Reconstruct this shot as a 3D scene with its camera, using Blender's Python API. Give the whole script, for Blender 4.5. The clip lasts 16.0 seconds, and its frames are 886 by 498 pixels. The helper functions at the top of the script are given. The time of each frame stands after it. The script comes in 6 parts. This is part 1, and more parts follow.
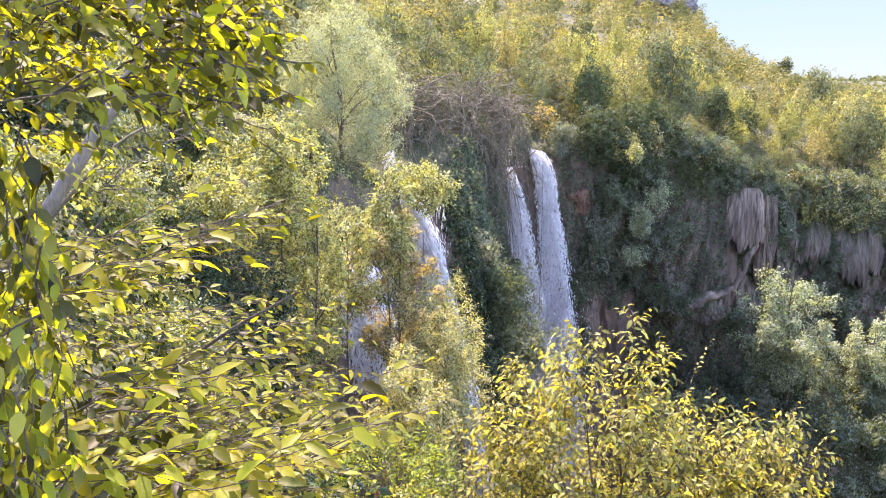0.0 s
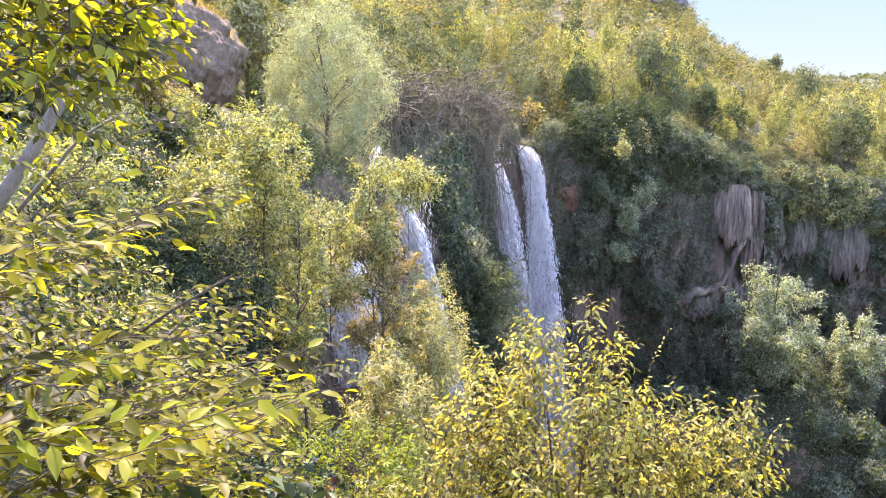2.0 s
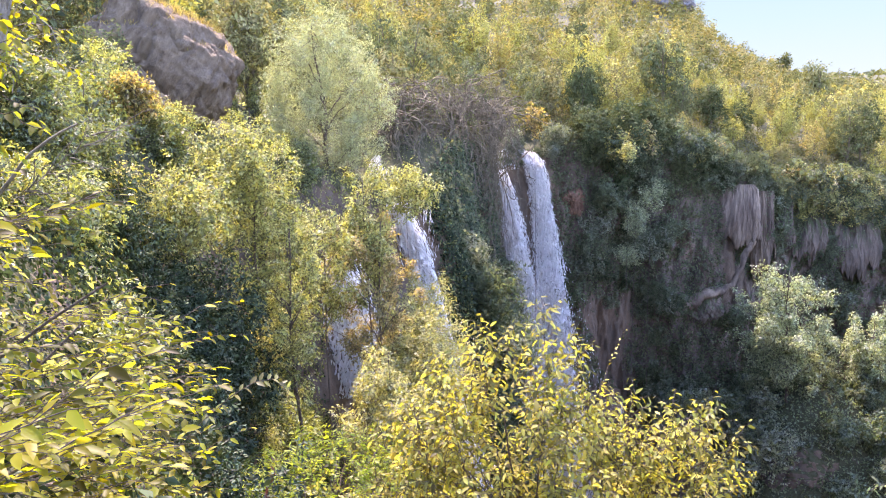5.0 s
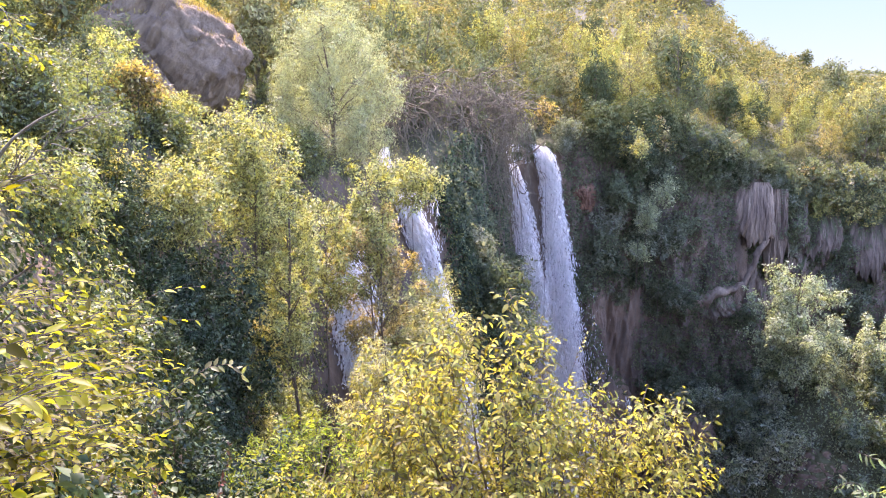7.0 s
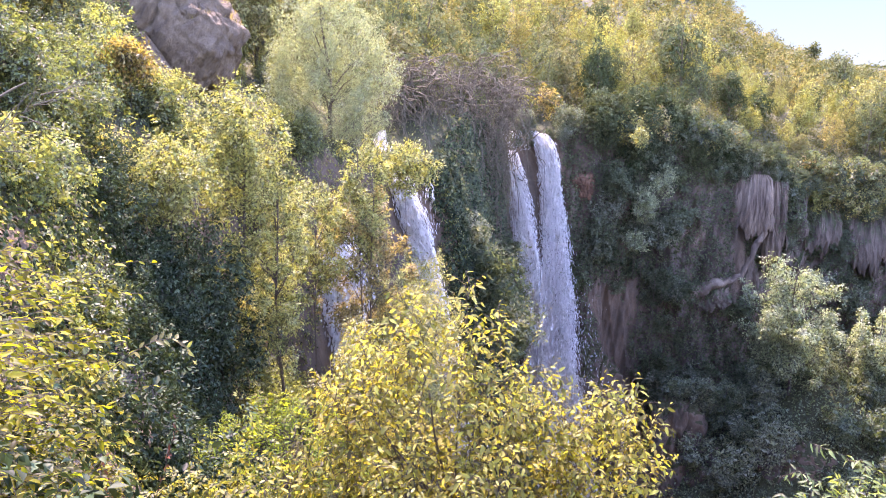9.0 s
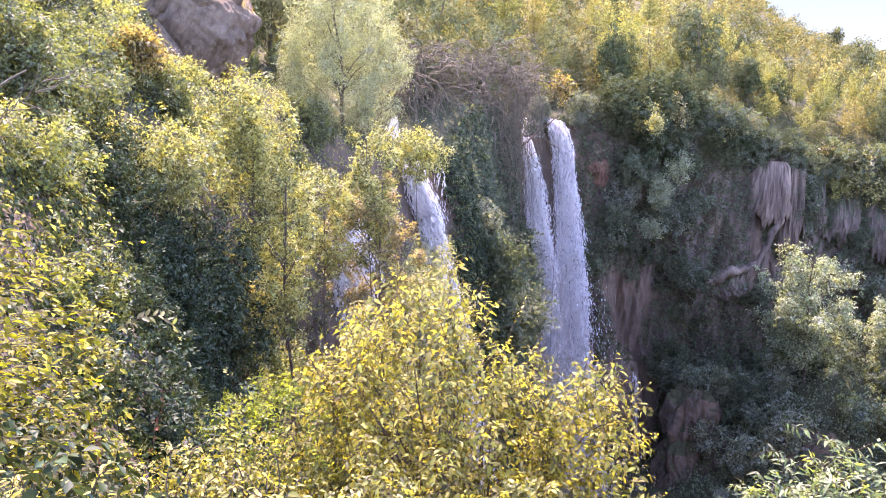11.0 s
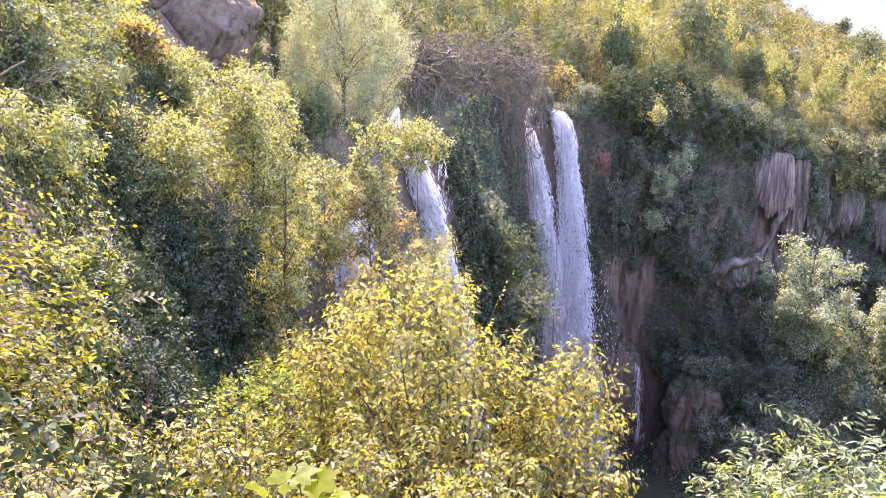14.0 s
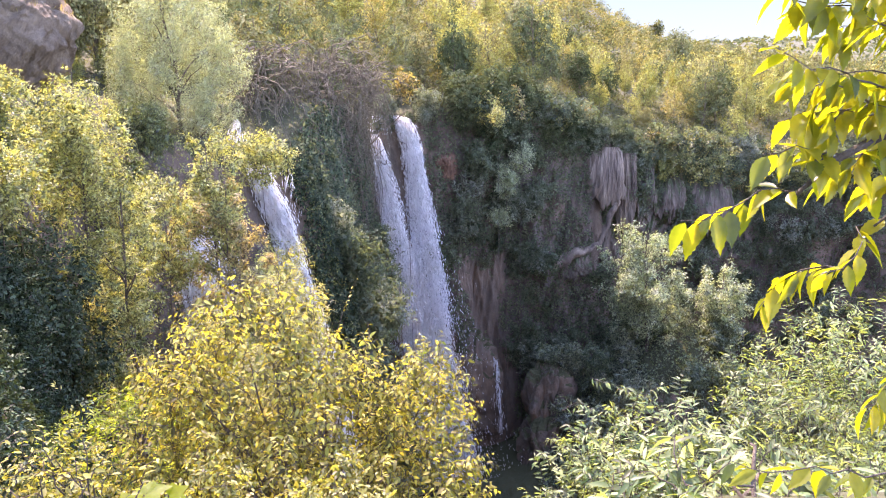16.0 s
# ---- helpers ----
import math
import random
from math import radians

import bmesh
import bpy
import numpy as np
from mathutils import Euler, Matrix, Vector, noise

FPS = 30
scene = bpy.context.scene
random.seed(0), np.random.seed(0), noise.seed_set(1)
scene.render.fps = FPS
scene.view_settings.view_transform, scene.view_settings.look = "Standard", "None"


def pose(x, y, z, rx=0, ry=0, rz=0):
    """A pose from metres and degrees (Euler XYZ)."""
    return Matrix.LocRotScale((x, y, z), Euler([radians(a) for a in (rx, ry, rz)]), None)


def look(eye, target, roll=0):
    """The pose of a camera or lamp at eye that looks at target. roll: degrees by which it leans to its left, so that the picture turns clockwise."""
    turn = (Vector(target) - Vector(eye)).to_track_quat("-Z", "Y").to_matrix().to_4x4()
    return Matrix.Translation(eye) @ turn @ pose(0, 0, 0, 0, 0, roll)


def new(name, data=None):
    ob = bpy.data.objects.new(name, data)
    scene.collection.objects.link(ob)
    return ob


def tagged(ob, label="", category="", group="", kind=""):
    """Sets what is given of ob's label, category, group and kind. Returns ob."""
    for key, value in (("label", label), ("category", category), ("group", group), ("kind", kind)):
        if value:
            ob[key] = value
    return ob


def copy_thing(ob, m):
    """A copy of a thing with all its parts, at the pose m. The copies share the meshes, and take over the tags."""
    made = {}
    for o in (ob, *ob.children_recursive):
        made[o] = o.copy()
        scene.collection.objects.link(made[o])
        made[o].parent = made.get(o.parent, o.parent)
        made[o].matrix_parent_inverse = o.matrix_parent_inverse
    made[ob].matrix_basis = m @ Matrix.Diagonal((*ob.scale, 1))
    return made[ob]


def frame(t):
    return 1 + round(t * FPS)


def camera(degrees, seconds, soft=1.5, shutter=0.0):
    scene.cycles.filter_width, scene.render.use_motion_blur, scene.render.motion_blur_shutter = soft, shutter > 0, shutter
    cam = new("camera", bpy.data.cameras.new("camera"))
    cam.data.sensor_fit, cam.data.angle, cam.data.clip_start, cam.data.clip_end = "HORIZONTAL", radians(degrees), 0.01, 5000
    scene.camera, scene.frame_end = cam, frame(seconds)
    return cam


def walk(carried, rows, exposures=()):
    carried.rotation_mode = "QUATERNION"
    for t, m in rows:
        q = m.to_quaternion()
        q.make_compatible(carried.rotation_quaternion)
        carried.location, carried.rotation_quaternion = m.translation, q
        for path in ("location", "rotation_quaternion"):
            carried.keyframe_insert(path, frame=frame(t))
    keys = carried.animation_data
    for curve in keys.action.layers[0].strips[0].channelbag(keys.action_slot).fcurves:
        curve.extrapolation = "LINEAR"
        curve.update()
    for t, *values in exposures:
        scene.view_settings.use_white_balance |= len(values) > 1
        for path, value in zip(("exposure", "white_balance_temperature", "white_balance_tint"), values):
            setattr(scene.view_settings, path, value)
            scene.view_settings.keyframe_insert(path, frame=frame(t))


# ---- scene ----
cam = camera(60.9, 16.0, soft=1.1)
METRES, EYE, TILT, LEAN, TURN = 3.2, 1.6, -11.0, 0.0, 0.0
ROWS = [
    (0.0, 0.0, 0.0, 0.0, 0.0, 0.0, -0.0),
    (0.5, 0.05, -0.0219, -0.009, 0.17, -0.06, -0.07),
    (1.0, 0.0815, -0.0379, -0.0167, 0.3, -0.18, -0.19),
    (1.5, 0.0909, -0.0401, -0.018, -0.17, -0.3, -0.22),
    (2.0, 0.096, -0.0305, -0.0184, -0.58, -0.25, -0.01),
    (2.5, 0.105, -0.0075, -0.0156, -0.74, 0.0, 1.47),
    (3.0, 0.122, 0.0142, -0.0142, -0.83, 0.19, 2.56),
    (3.5, 0.1605, 0.0185, -0.0181, -0.55, 0.33, 2.29),
    (4.0, 0.2186, -0.0009, -0.0252, -0.16, 0.52, 1.98),
    (6.5, 0.3944, 0.0356, -0.0403, 1.4, -0.01, 0.58),
    (7.0, 0.4413, 0.0083, -0.0443, 1.68, -0.09, 0.41),
    (7.5, 0.4763, -0.0151, -0.0473, 1.93, -0.35, 0.08),
    (8.0, 0.5111, -0.0142, -0.0496, 1.73, -0.8, -0.67),
    (8.5, 0.5495, 0.0006, -0.0525, 1.79, -1.02, -0.88),
    (9.0, 0.5755, 0.0038, -0.0535, 1.89, -1.22, -0.97),
    (11.5, 0.7, -0.0586, -0.0694, 3.59, -2.39, -1.17),
    (12.0, 0.7039, -0.0582, -0.0759, 3.8, -2.58, -1.33),
    (12.5, 0.707, -0.0713, -0.0794, 3.94, -2.78, -1.4),
    (13.0, 0.722, -0.0729, -0.0776, 3.99, -2.75, -1.44),
    (13.5, 0.7387, -0.0911, -0.0828, 4.09, -2.83, -1.29),
    (14.0, 0.7619, -0.1236, -0.0832, 3.72, -2.83, -1.11),
    (14.5, 0.7827, -0.1642, -0.0857, 2.13, -2.88, -1.01),
    (15.0, 0.7989, -0.1998, -0.0887, 0.26, -2.75, -0.87),
    (15.5, 0.804, -0.2111, -0.0875, -4.27, -2.5, 1.96),
    (16.0, 0.8041, -0.2118, -0.083, -7.4, -2.48, 2.67),
]
walk(cam, [(t, pose(0, 0, EYE, TILT, LEAN, TURN) @ pose(METRES * x, METRES * y, METRES * z, 90 + pitch, roll, yaw)) for t, x, y, z, yaw, pitch, roll in ROWS],
     exposures=[(0.0, 3.46, 6950, 36.0), (3.5, 3.44, 6850, 36.0), (7.0, 3.50, 6700, 43.0), (9.0, 3.56, 6650, 47.0), (14.0, 3.65, 6800, 49.0), (15.0, 3.62, 6850, 46.0), (16.0, 3.54, 6950, 42.0)])

# ---- world, sun ----
SUN_AZ, SUN_EL = -13.0, 57.0
world = bpy.data.worlds.new("sky")
scene.world = world
world.use_nodes = True
wn = world.node_tree.nodes
sky = wn.new("ShaderNodeTexSky")
sky.sky_type = "NISHITA"
sky.sun_disc = False
sky.sun_elevation, sky.sun_rotation = radians(SUN_EL), radians(SUN_AZ)
sky.air_density, sky.dust_density, sky.ozone_density, sky.altitude = 1.0, 0.3, 3.0, 900
wn["Background"].inputs[1].default_value = 0.15
world.node_tree.links.new(sky.outputs[0], wn["Background"].inputs[0])
sun = new("sun", bpy.data.lights.new("sun", "SUN"))
sun.data.energy, sun.data.angle, sun.data.color = 2.15, radians(0.55), (1.0, 0.93, 0.80)
sun.matrix_world = look((30, 120, 160), (30 - math.sin(radians(SUN_AZ)) * math.cos(radians(SUN_EL)),
                                         120 - math.cos(radians(SUN_AZ)) * math.cos(radians(SUN_EL)), 160 - math.sin(radians(SUN_EL))))

# ---- materials ----
def material(name):
    m = bpy.data.materials.new(name)
    m.use_nodes = True
    m.node_tree.nodes.clear()
    return m, m.node_tree.nodes, m.node_tree.links


def ramp(nodes, links, fac, stops):
    r = nodes.new("ShaderNodeValToRGB")
    while len(r.color_ramp.elements) < len(stops):
        r.color_ramp.elements.new(0.5)
    for e, (p, c) in zip(r.color_ramp.elements, stops):
        e.position, e.color = p, (*c, 1)
    links.new(fac, r.inputs[0])
    return r.outputs[0]


def mixed(nodes, links, kind, fac, a, b):
    n = nodes.new("ShaderNodeMix")
    n.data_type, n.blend_type = "RGBA", kind
    if isinstance(fac, float):
        n.inputs[0].default_value = fac
    else:
        links.new(fac, n.inputs[0])
    for i, v in ((6, a), (7, b)):
        if isinstance(v, tuple):
            n.inputs[i].default_value = (*v, 1)
        else:
            links.new(v, n.inputs[i])
    return n.outputs[2]


def noise_of(nodes, links, scale, detail=4.0, stretch=(1, 1, 1), rough=0.6):
    tc, mp, nz = nodes.new("ShaderNodeTexCoord"), nodes.new("ShaderNodeMapping"), nodes.new("ShaderNodeTexNoise")
    mp.inputs["Scale"].default_value = stretch
    nz.inputs["Scale"].default_value, nz.inputs["Detail"].default_value, nz.inputs["Roughness"].default_value = scale, detail, rough
    links.new(tc.outputs["Object"], mp.inputs[0])
    links.new(mp.outputs[0], nz.inputs[0])
    return nz.outputs["Fac"]


def leaf_material(name, tree_stops, leaf_var=0.35, through_light=0.5, tint=(1.5, 1.4, 0.4), gloss=0.04, gloss_rough=0.5, clump=1.3):
    """Leaf colour varies from plant to plant by tree_stops and from leaf to leaf; light passes through the blade."""
    m, n, l = material(name)
    out = n.new("ShaderNodeOutputMaterial")
    info, geo = n.new("ShaderNodeObjectInfo"), n.new("ShaderNodeNewGeometry")
    base = ramp(n, l, info.outputs["Random"], tree_stops)
    hsv = n.new("ShaderNodeHueSaturation")
    l.new(base, hsv.inputs["Color"])
    mr = n.new("ShaderNodeMapRange")
    mr.inputs[3].default_value, mr.inputs[4].default_value = 1 - 1.3 * leaf_var, 1 + 1.1 * leaf_var
    l.new(geo.outputs["Random Per Island"], mr.inputs[0])
    l.new(mr.outputs[0], hsv.inputs["Value"])
    mul = n.new("ShaderNodeMath")
    mul.operation = "MULTIPLY"
    mul.inputs[1].default_value = 7.31
    l.new(geo.outputs["Random Per Island"], mul.inputs[0])
    fr = n.new("ShaderNodeMath")
    fr.operation = "FRACT"
    l.new(mul.outputs[0], fr.inputs[0])
    mh = n.new("ShaderNodeMapRange")
    mh.inputs[3].default_value, mh.inputs[4].default_value = 0.482, 0.527
    l.new(fr.outputs[0], mh.inputs[0])
    l.new(mh.outputs[0], hsv.inputs["Hue"])
    mott = noise_of(n, l, clump, 3.0)
    col = mixed(n, l, "MULTIPLY", 0.8, hsv.outputs[0], ramp(n, l, mott, [(0.32, (0.62, 0.70, 0.66)), (0.5, (1.0, 1.0, 1.0)), (0.68, (1.25, 1.2, 1.08))]))
    dif, tra, glo = n.new("ShaderNodeBsdfDiffuse"), n.new("ShaderNodeBsdfTranslucent"), n.new("ShaderNodeBsdfGlossy")
    l.new(col, dif.inputs[0])
    l.new(mixed(n, l, "MULTIPLY", 1.0, col, tint), tra.inputs[0])
    glo.inputs["Roughness"].default_value = gloss_rough
    m1, m2 = n.new("ShaderNodeMixShader"), n.new("ShaderNodeMixShader")
    m1.inputs[0].default_value = through_light
    m2.inputs[0].default_value = gloss
    l.new(dif.outputs[0], m1.inputs[1])
    l.new(tra.outputs[0], m1.inputs[2])
    l.new(m1.outputs[0], m2.inputs[1])
    l.new(glo.outputs[0], m2.inputs[2])
    l.new(m2.outputs[0], out.inputs[0])
    return m


def solid_material(name, stops, scale, stretch=(1, 1, 1), rough=0.9, bump=0.5, bump_scale=None, moss=None, dist=0.05):
    """Rough natural surface: colours by noise at two scales, relief, and moss where it faces up."""
    m, n, l = material(name)
    out, bs = n.new("ShaderNodeOutputMaterial"), n.new("ShaderNodeBsdfPrincipled")
    big = noise_of(n, l, scale, 6.0, stretch, 0.65)
    fine = noise_of(n, l, (bump_scale or scale * 6), 6.0, stretch, 0.7)
    col = ramp(n, l, big, stops)
    col = mixed(n, l, "MULTIPLY", 0.7, col, ramp(n, l, fine, [(0.3, (0.55, 0.55, 0.55)), (0.7, (1.25, 1.25, 1.25))]))
    if moss:
        geo, sep = n.new("ShaderNodeNewGeometry"), n.new("ShaderNodeSeparateXYZ")
        l.new(geo.outputs["Normal"], sep.inputs[0])
        add = n.new("ShaderNodeMath")
        add.operation = "ADD"
        l.new(sep.outputs["Z"], add.inputs[0])
        l.new(noise_of(n, l, scale * 1.7, 5.0), add.inputs[1])
        col = mixed(n, l, "MIX", ramp(n, l, add.outputs[0], [(moss[1], (0, 0, 0)), (moss[1] + 0.22, (1, 1, 1))]), col, moss[0])
    bp = n.new("ShaderNodeBump")
    bp.inputs["Strength"].default_value, bp.inputs["Distance"].default_value = bump, dist
    l.new(fine, bp.inputs["Height"])
    l.new(bp.outputs[0], bs.inputs["Normal"])
    l.new(col, bs.inputs["Base Color"])
    bs.inputs["Roughness"].default_value = rough
    bs.inputs["Specular IOR Level"].default_value = 0.25
    l.new(bs.outputs[0], out.inputs[0])
    return m


def one(c):
    return [(0.0, c), (1.0, c)]


M_HILL_YELLOW = leaf_material("yellow_hill_leaf", [(0.0, (0.275, 0.27, 0.085)), (0.4, (0.36, 0.335, 0.09)), (0.7, (0.32, 0.30, 0.10)), (1.0, (0.37, 0.30, 0.10))], leaf_var=0.38, through_light=0.2, gloss=0.01, tint=(1.35, 1.25, 0.5), clump=0.5)
M_HILL_OLIVE = leaf_material("olive_hill_leaf", [(0.0, (0.11, 0.13, 0.06)), (0.4, (0.165, 0.175, 0.075)), (0.7, (0.21, 0.205, 0.10)), (1.0, (0.25, 0.225, 0.09))], leaf_var=0.38, through_light=0.18, gloss=0.01, tint=(1.35, 1.25, 0.5), clump=0.5)
M_HILL_DARK = leaf_material("dark_hill_leaf", [(0.0, (0.06, 0.08, 0.035)), (1.0, (0.12, 0.135, 0.06))], leaf_var=0.38, through_light=0.25, gloss=0.01, tint=(1.2, 1.2, 0.6), clump=0.5)
M_HILL = leaf_material("hill_leaf", through_light=0.32, tree_stops=[(0.0, (0.055, 0.08, 0.038)), (0.16, (0.11, 0.135, 0.05)), (0.3, (0.245, 0.23, 0.07)), (0.44, (0.125, 0.145, 0.055)), (0.58, (0.275, 0.255, 0.075)), (0.72, (0.17, 0.19, 0.08)), (0.88, (0.315, 0.28, 0.085)), (1.0, (0.29, 0.225, 0.095))], leaf_var=0.6, tint=(1.35, 1.27, 0.5))
# the hollow's shade is put into this dark, barely translucent leaf colour
M_HOLLOW = leaf_material("shade_darkened_leaf", [(0.0, (0.035, 0.055, 0.028)), (1.0, (0.055, 0.075, 0.035))], leaf_var=0.55, through_light=0.2, gloss=0.015, tint=(1.2, 1.2, 0.6))
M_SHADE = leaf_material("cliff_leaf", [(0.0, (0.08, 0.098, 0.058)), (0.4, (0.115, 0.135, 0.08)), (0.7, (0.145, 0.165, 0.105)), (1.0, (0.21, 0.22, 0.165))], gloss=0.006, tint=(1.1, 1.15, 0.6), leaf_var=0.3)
M_SLOPE = leaf_material("slope_leaf", [(0.0, (0.15, 0.175, 0.07)), (0.35, (0.21, 0.23, 0.085)), (0.6, (0.26, 0.255, 0.095)), (0.85, (0.30, 0.28, 0.10)), (1.0, (0.34, 0.285, 0.10))], leaf_var=0.55, tint=(1.5, 1.4, 0.5))
M_MAPLE = leaf_material("maple_leaf", one((0.27, 0.275, 0.10)), leaf_var=0.6, through_light=0.4, tint=(1.5, 1.4, 0.5))
M_MID = leaf_material("dogwood_leaf", one((0.135, 0.155, 0.06)), leaf_var=0.6, through_light=0.4, tint=(1.4, 1.35, 0.5))
M_BROWN = leaf_material("turning_leaf", one((0.27, 0.22, 0.10)), leaf_var=0.6, tint=(1.4, 1.25, 0.5))
M_WILLOW = leaf_material("willow_leaf", one((0.27, 0.297, 0.165)), leaf_var=0.4, gloss=0.05, tint=(1.3, 1.25, 0.7))
M_FEATHER = leaf_material("feathery_leaf", one((0.31, 0.305, 0.14)), leaf_var=0.55, tint=(1.45, 1.35, 0.55))
M_PALE = leaf_material("pale_leaf", one((0.265, 0.295, 0.175)), leaf_var=0.55, tint=(1.2, 1.25, 0.65))
M_NEAR = leaf_material("elm_leaf", one((0.215, 0.20, 0.05)), leaf_var=0.42, through_light=0.6, gloss=0.03, gloss_rough=0.5, tint=(1.85, 1.65, 0.4))
M_ELM = leaf_material("sunlit_elm_leaf", one((0.286, 0.269, 0.074)), leaf_var=0.6, through_light=0.54, gloss=0.014, gloss_rough=0.5, tint=(1.61, 1.46, 0.37))
M_BUSH = leaf_material("hackberry_leaf", one((0.168, 0.168, 0.022)), leaf_var=0.66, through_light=0.62, gloss=0.011, gloss_rough=0.45, tint=(3.1, 2.8, 0.3))
M_OVER = leaf_material("overhead_leaf", one((0.12, 0.13, 0.02)), leaf_var=0.7, through_light=0.56, gloss=0.015, tint=(3.3, 2.8, 0.35))
M_BUCK = leaf_material("buckthorn_leaf", one((0.20, 0.195, 0.065)), leaf_var=0.55, through_light=0.5, gloss=0.02, tint=(1.7, 1.55, 0.45))
M_ASH = leaf_material("ash_leaf", one((0.18, 0.22, 0.10)), leaf_var=0.55, through_light=0.5, gloss=0.02, gloss_rough=0.45, tint=(1.75, 1.65, 0.5))
M_LIME = leaf_material("lime_green_leaf", one((0.17, 0.205, 0.04)), leaf_var=0.5, through_light=0.55, gloss=0.01, tint=(2.1, 2.0, 0.35))
M_GORGE = leaf_material("gorge_leaf", [(0.0, (0.11, 0.145, 0.095)), (0.5, (0.16, 0.195, 0.135)), (1.0, (0.23, 0.25, 0.19))], leaf_var=0.5, gloss=0.02)
M_IVY = leaf_material("ivy_leaf", one((0.115, 0.13, 0.08)), leaf_var=0.35, gloss=0.006, tint=(1.2, 1.2, 0.6))
M_DRY = leaf_material("dry_leaf", one((0.27, 0.21, 0.075)), leaf_var=0.6, tint=(1.4, 1.3, 0.5))
M_BARK = solid_material("bark", [(0.3, (0.06, 0.045, 0.03)), (0.7, (0.16, 0.125, 0.09))], 2.0, (4, 4, 0.7), bump=0.8)
M_TWIG = solid_material("dead_twig", [(0.3, (0.07, 0.058, 0.036)), (0.7, (0.215, 0.18, 0.112))], 3.0)
M_ROCK = solid_material("cliff_rock", [(0.25, (0.065, 0.053, 0.04)), (0.45, (0.115, 0.087, 0.06)), (0.62, (0.165, 0.115, 0.074)), (0.8, (0.23, 0.175, 0.125))],
                        0.35, (1, 1, 0.6), bump=1.0, bump_scale=1.6, moss=((0.055, 0.055, 0.022), 0.95), dist=0.25)
M_TUFA = solid_material("tufa", [(0.3, (0.075, 0.052, 0.037)), (0.52, (0.175, 0.13, 0.088)), (0.66, (0.28, 0.21, 0.142)), (0.85, (0.42, 0.33, 0.225))], 0.9, (1, 1, 0.2), bump=0.9, bump_scale=3.0, dist=0.12)
# tufa darkened to carry the wall's shade; moss only where it faces up
M_SHADED_TUFA = solid_material("shaded_mossy_tufa", [(0.3, (0.065, 0.052, 0.038)), (0.5, (0.125, 0.097, 0.068)), (0.68, (0.20, 0.15, 0.11)), (0.85, (0.28, 0.22, 0.165))], 0.8, (1, 1, 0.45), bump=0.9, bump_scale=3.0, dist=0.12, moss=((0.06, 0.07, 0.03), 0.8))
M_OUTCROP = solid_material("weathered_limestone", [(0.3, (0.10, 0.072, 0.045)), (0.5, (0.20, 0.145, 0.09)), (0.75, (0.295, 0.225, 0.145))], 1.4, (1, 1, 0.35), bump=1.0, bump_scale=6.0,
                           moss=((0.30, 0.20, 0.09), 1.0), dist=0.3)

M_HAZE, hn, hl = material("pale_blue_distance")
h_out, h_em, h_co, h_sep = hn.new("ShaderNodeOutputMaterial"), hn.new("ShaderNodeEmission"), hn.new("ShaderNodeNewGeometry"), hn.new("ShaderNodeSeparateXYZ")
hl.new(h_co.outputs["Position"], h_sep.inputs[0])
h_div = hn.new("ShaderNodeMath")
h_div.operation, h_div.inputs[1].default_value = "DIVIDE", 900.0
hl.new(h_sep.outputs["Z"], h_div.inputs[0])
hl.new(ramp(hn, hl, h_div.outputs[0], [(0.0, (0.72, 0.93, 0.95)), (0.35, (0.56, 0.87, 0.97)), (1.0, (0.38, 0.70, 0.95))]), h_em.inputs[0])
h_em.inputs[1].default_value = 0.105
hl.new(h_em.outputs[0], h_out.inputs[0])

# ---- mesh helpers ----
rng = np.random.default_rng(7)


def unit(v):
    return v / np.maximum(np.linalg.norm(v, axis=-1, keepdims=True), 1e-9)


def mesh_of(name, verts, loops, sizes, mat, smooth=False):
    me = bpy.data.meshes.new(name)
    verts, loops, sizes = np.asarray(verts, float), np.asarray(loops, np.int32).ravel(), np.asarray(sizes, np.int32)
    me.vertices.add(len(verts))
    me.vertices.foreach_set("co", verts.ravel())
    me.loops.add(len(loops))
    me.loops.foreach_set("vertex_index", loops)
    me.polygons.add(len(sizes))
    me.polygons.foreach_set("loop_start", np.concatenate(([0], np.cumsum(sizes)[:-1])).astype(np.int32))
    me.polygons.foreach_set("loop_total", sizes)
    if smooth:
        me.polygons.foreach_set("use_smooth", np.ones(len(sizes), bool))
    me.materials.append(mat)
    me.update(calc_edges=True)
    return me


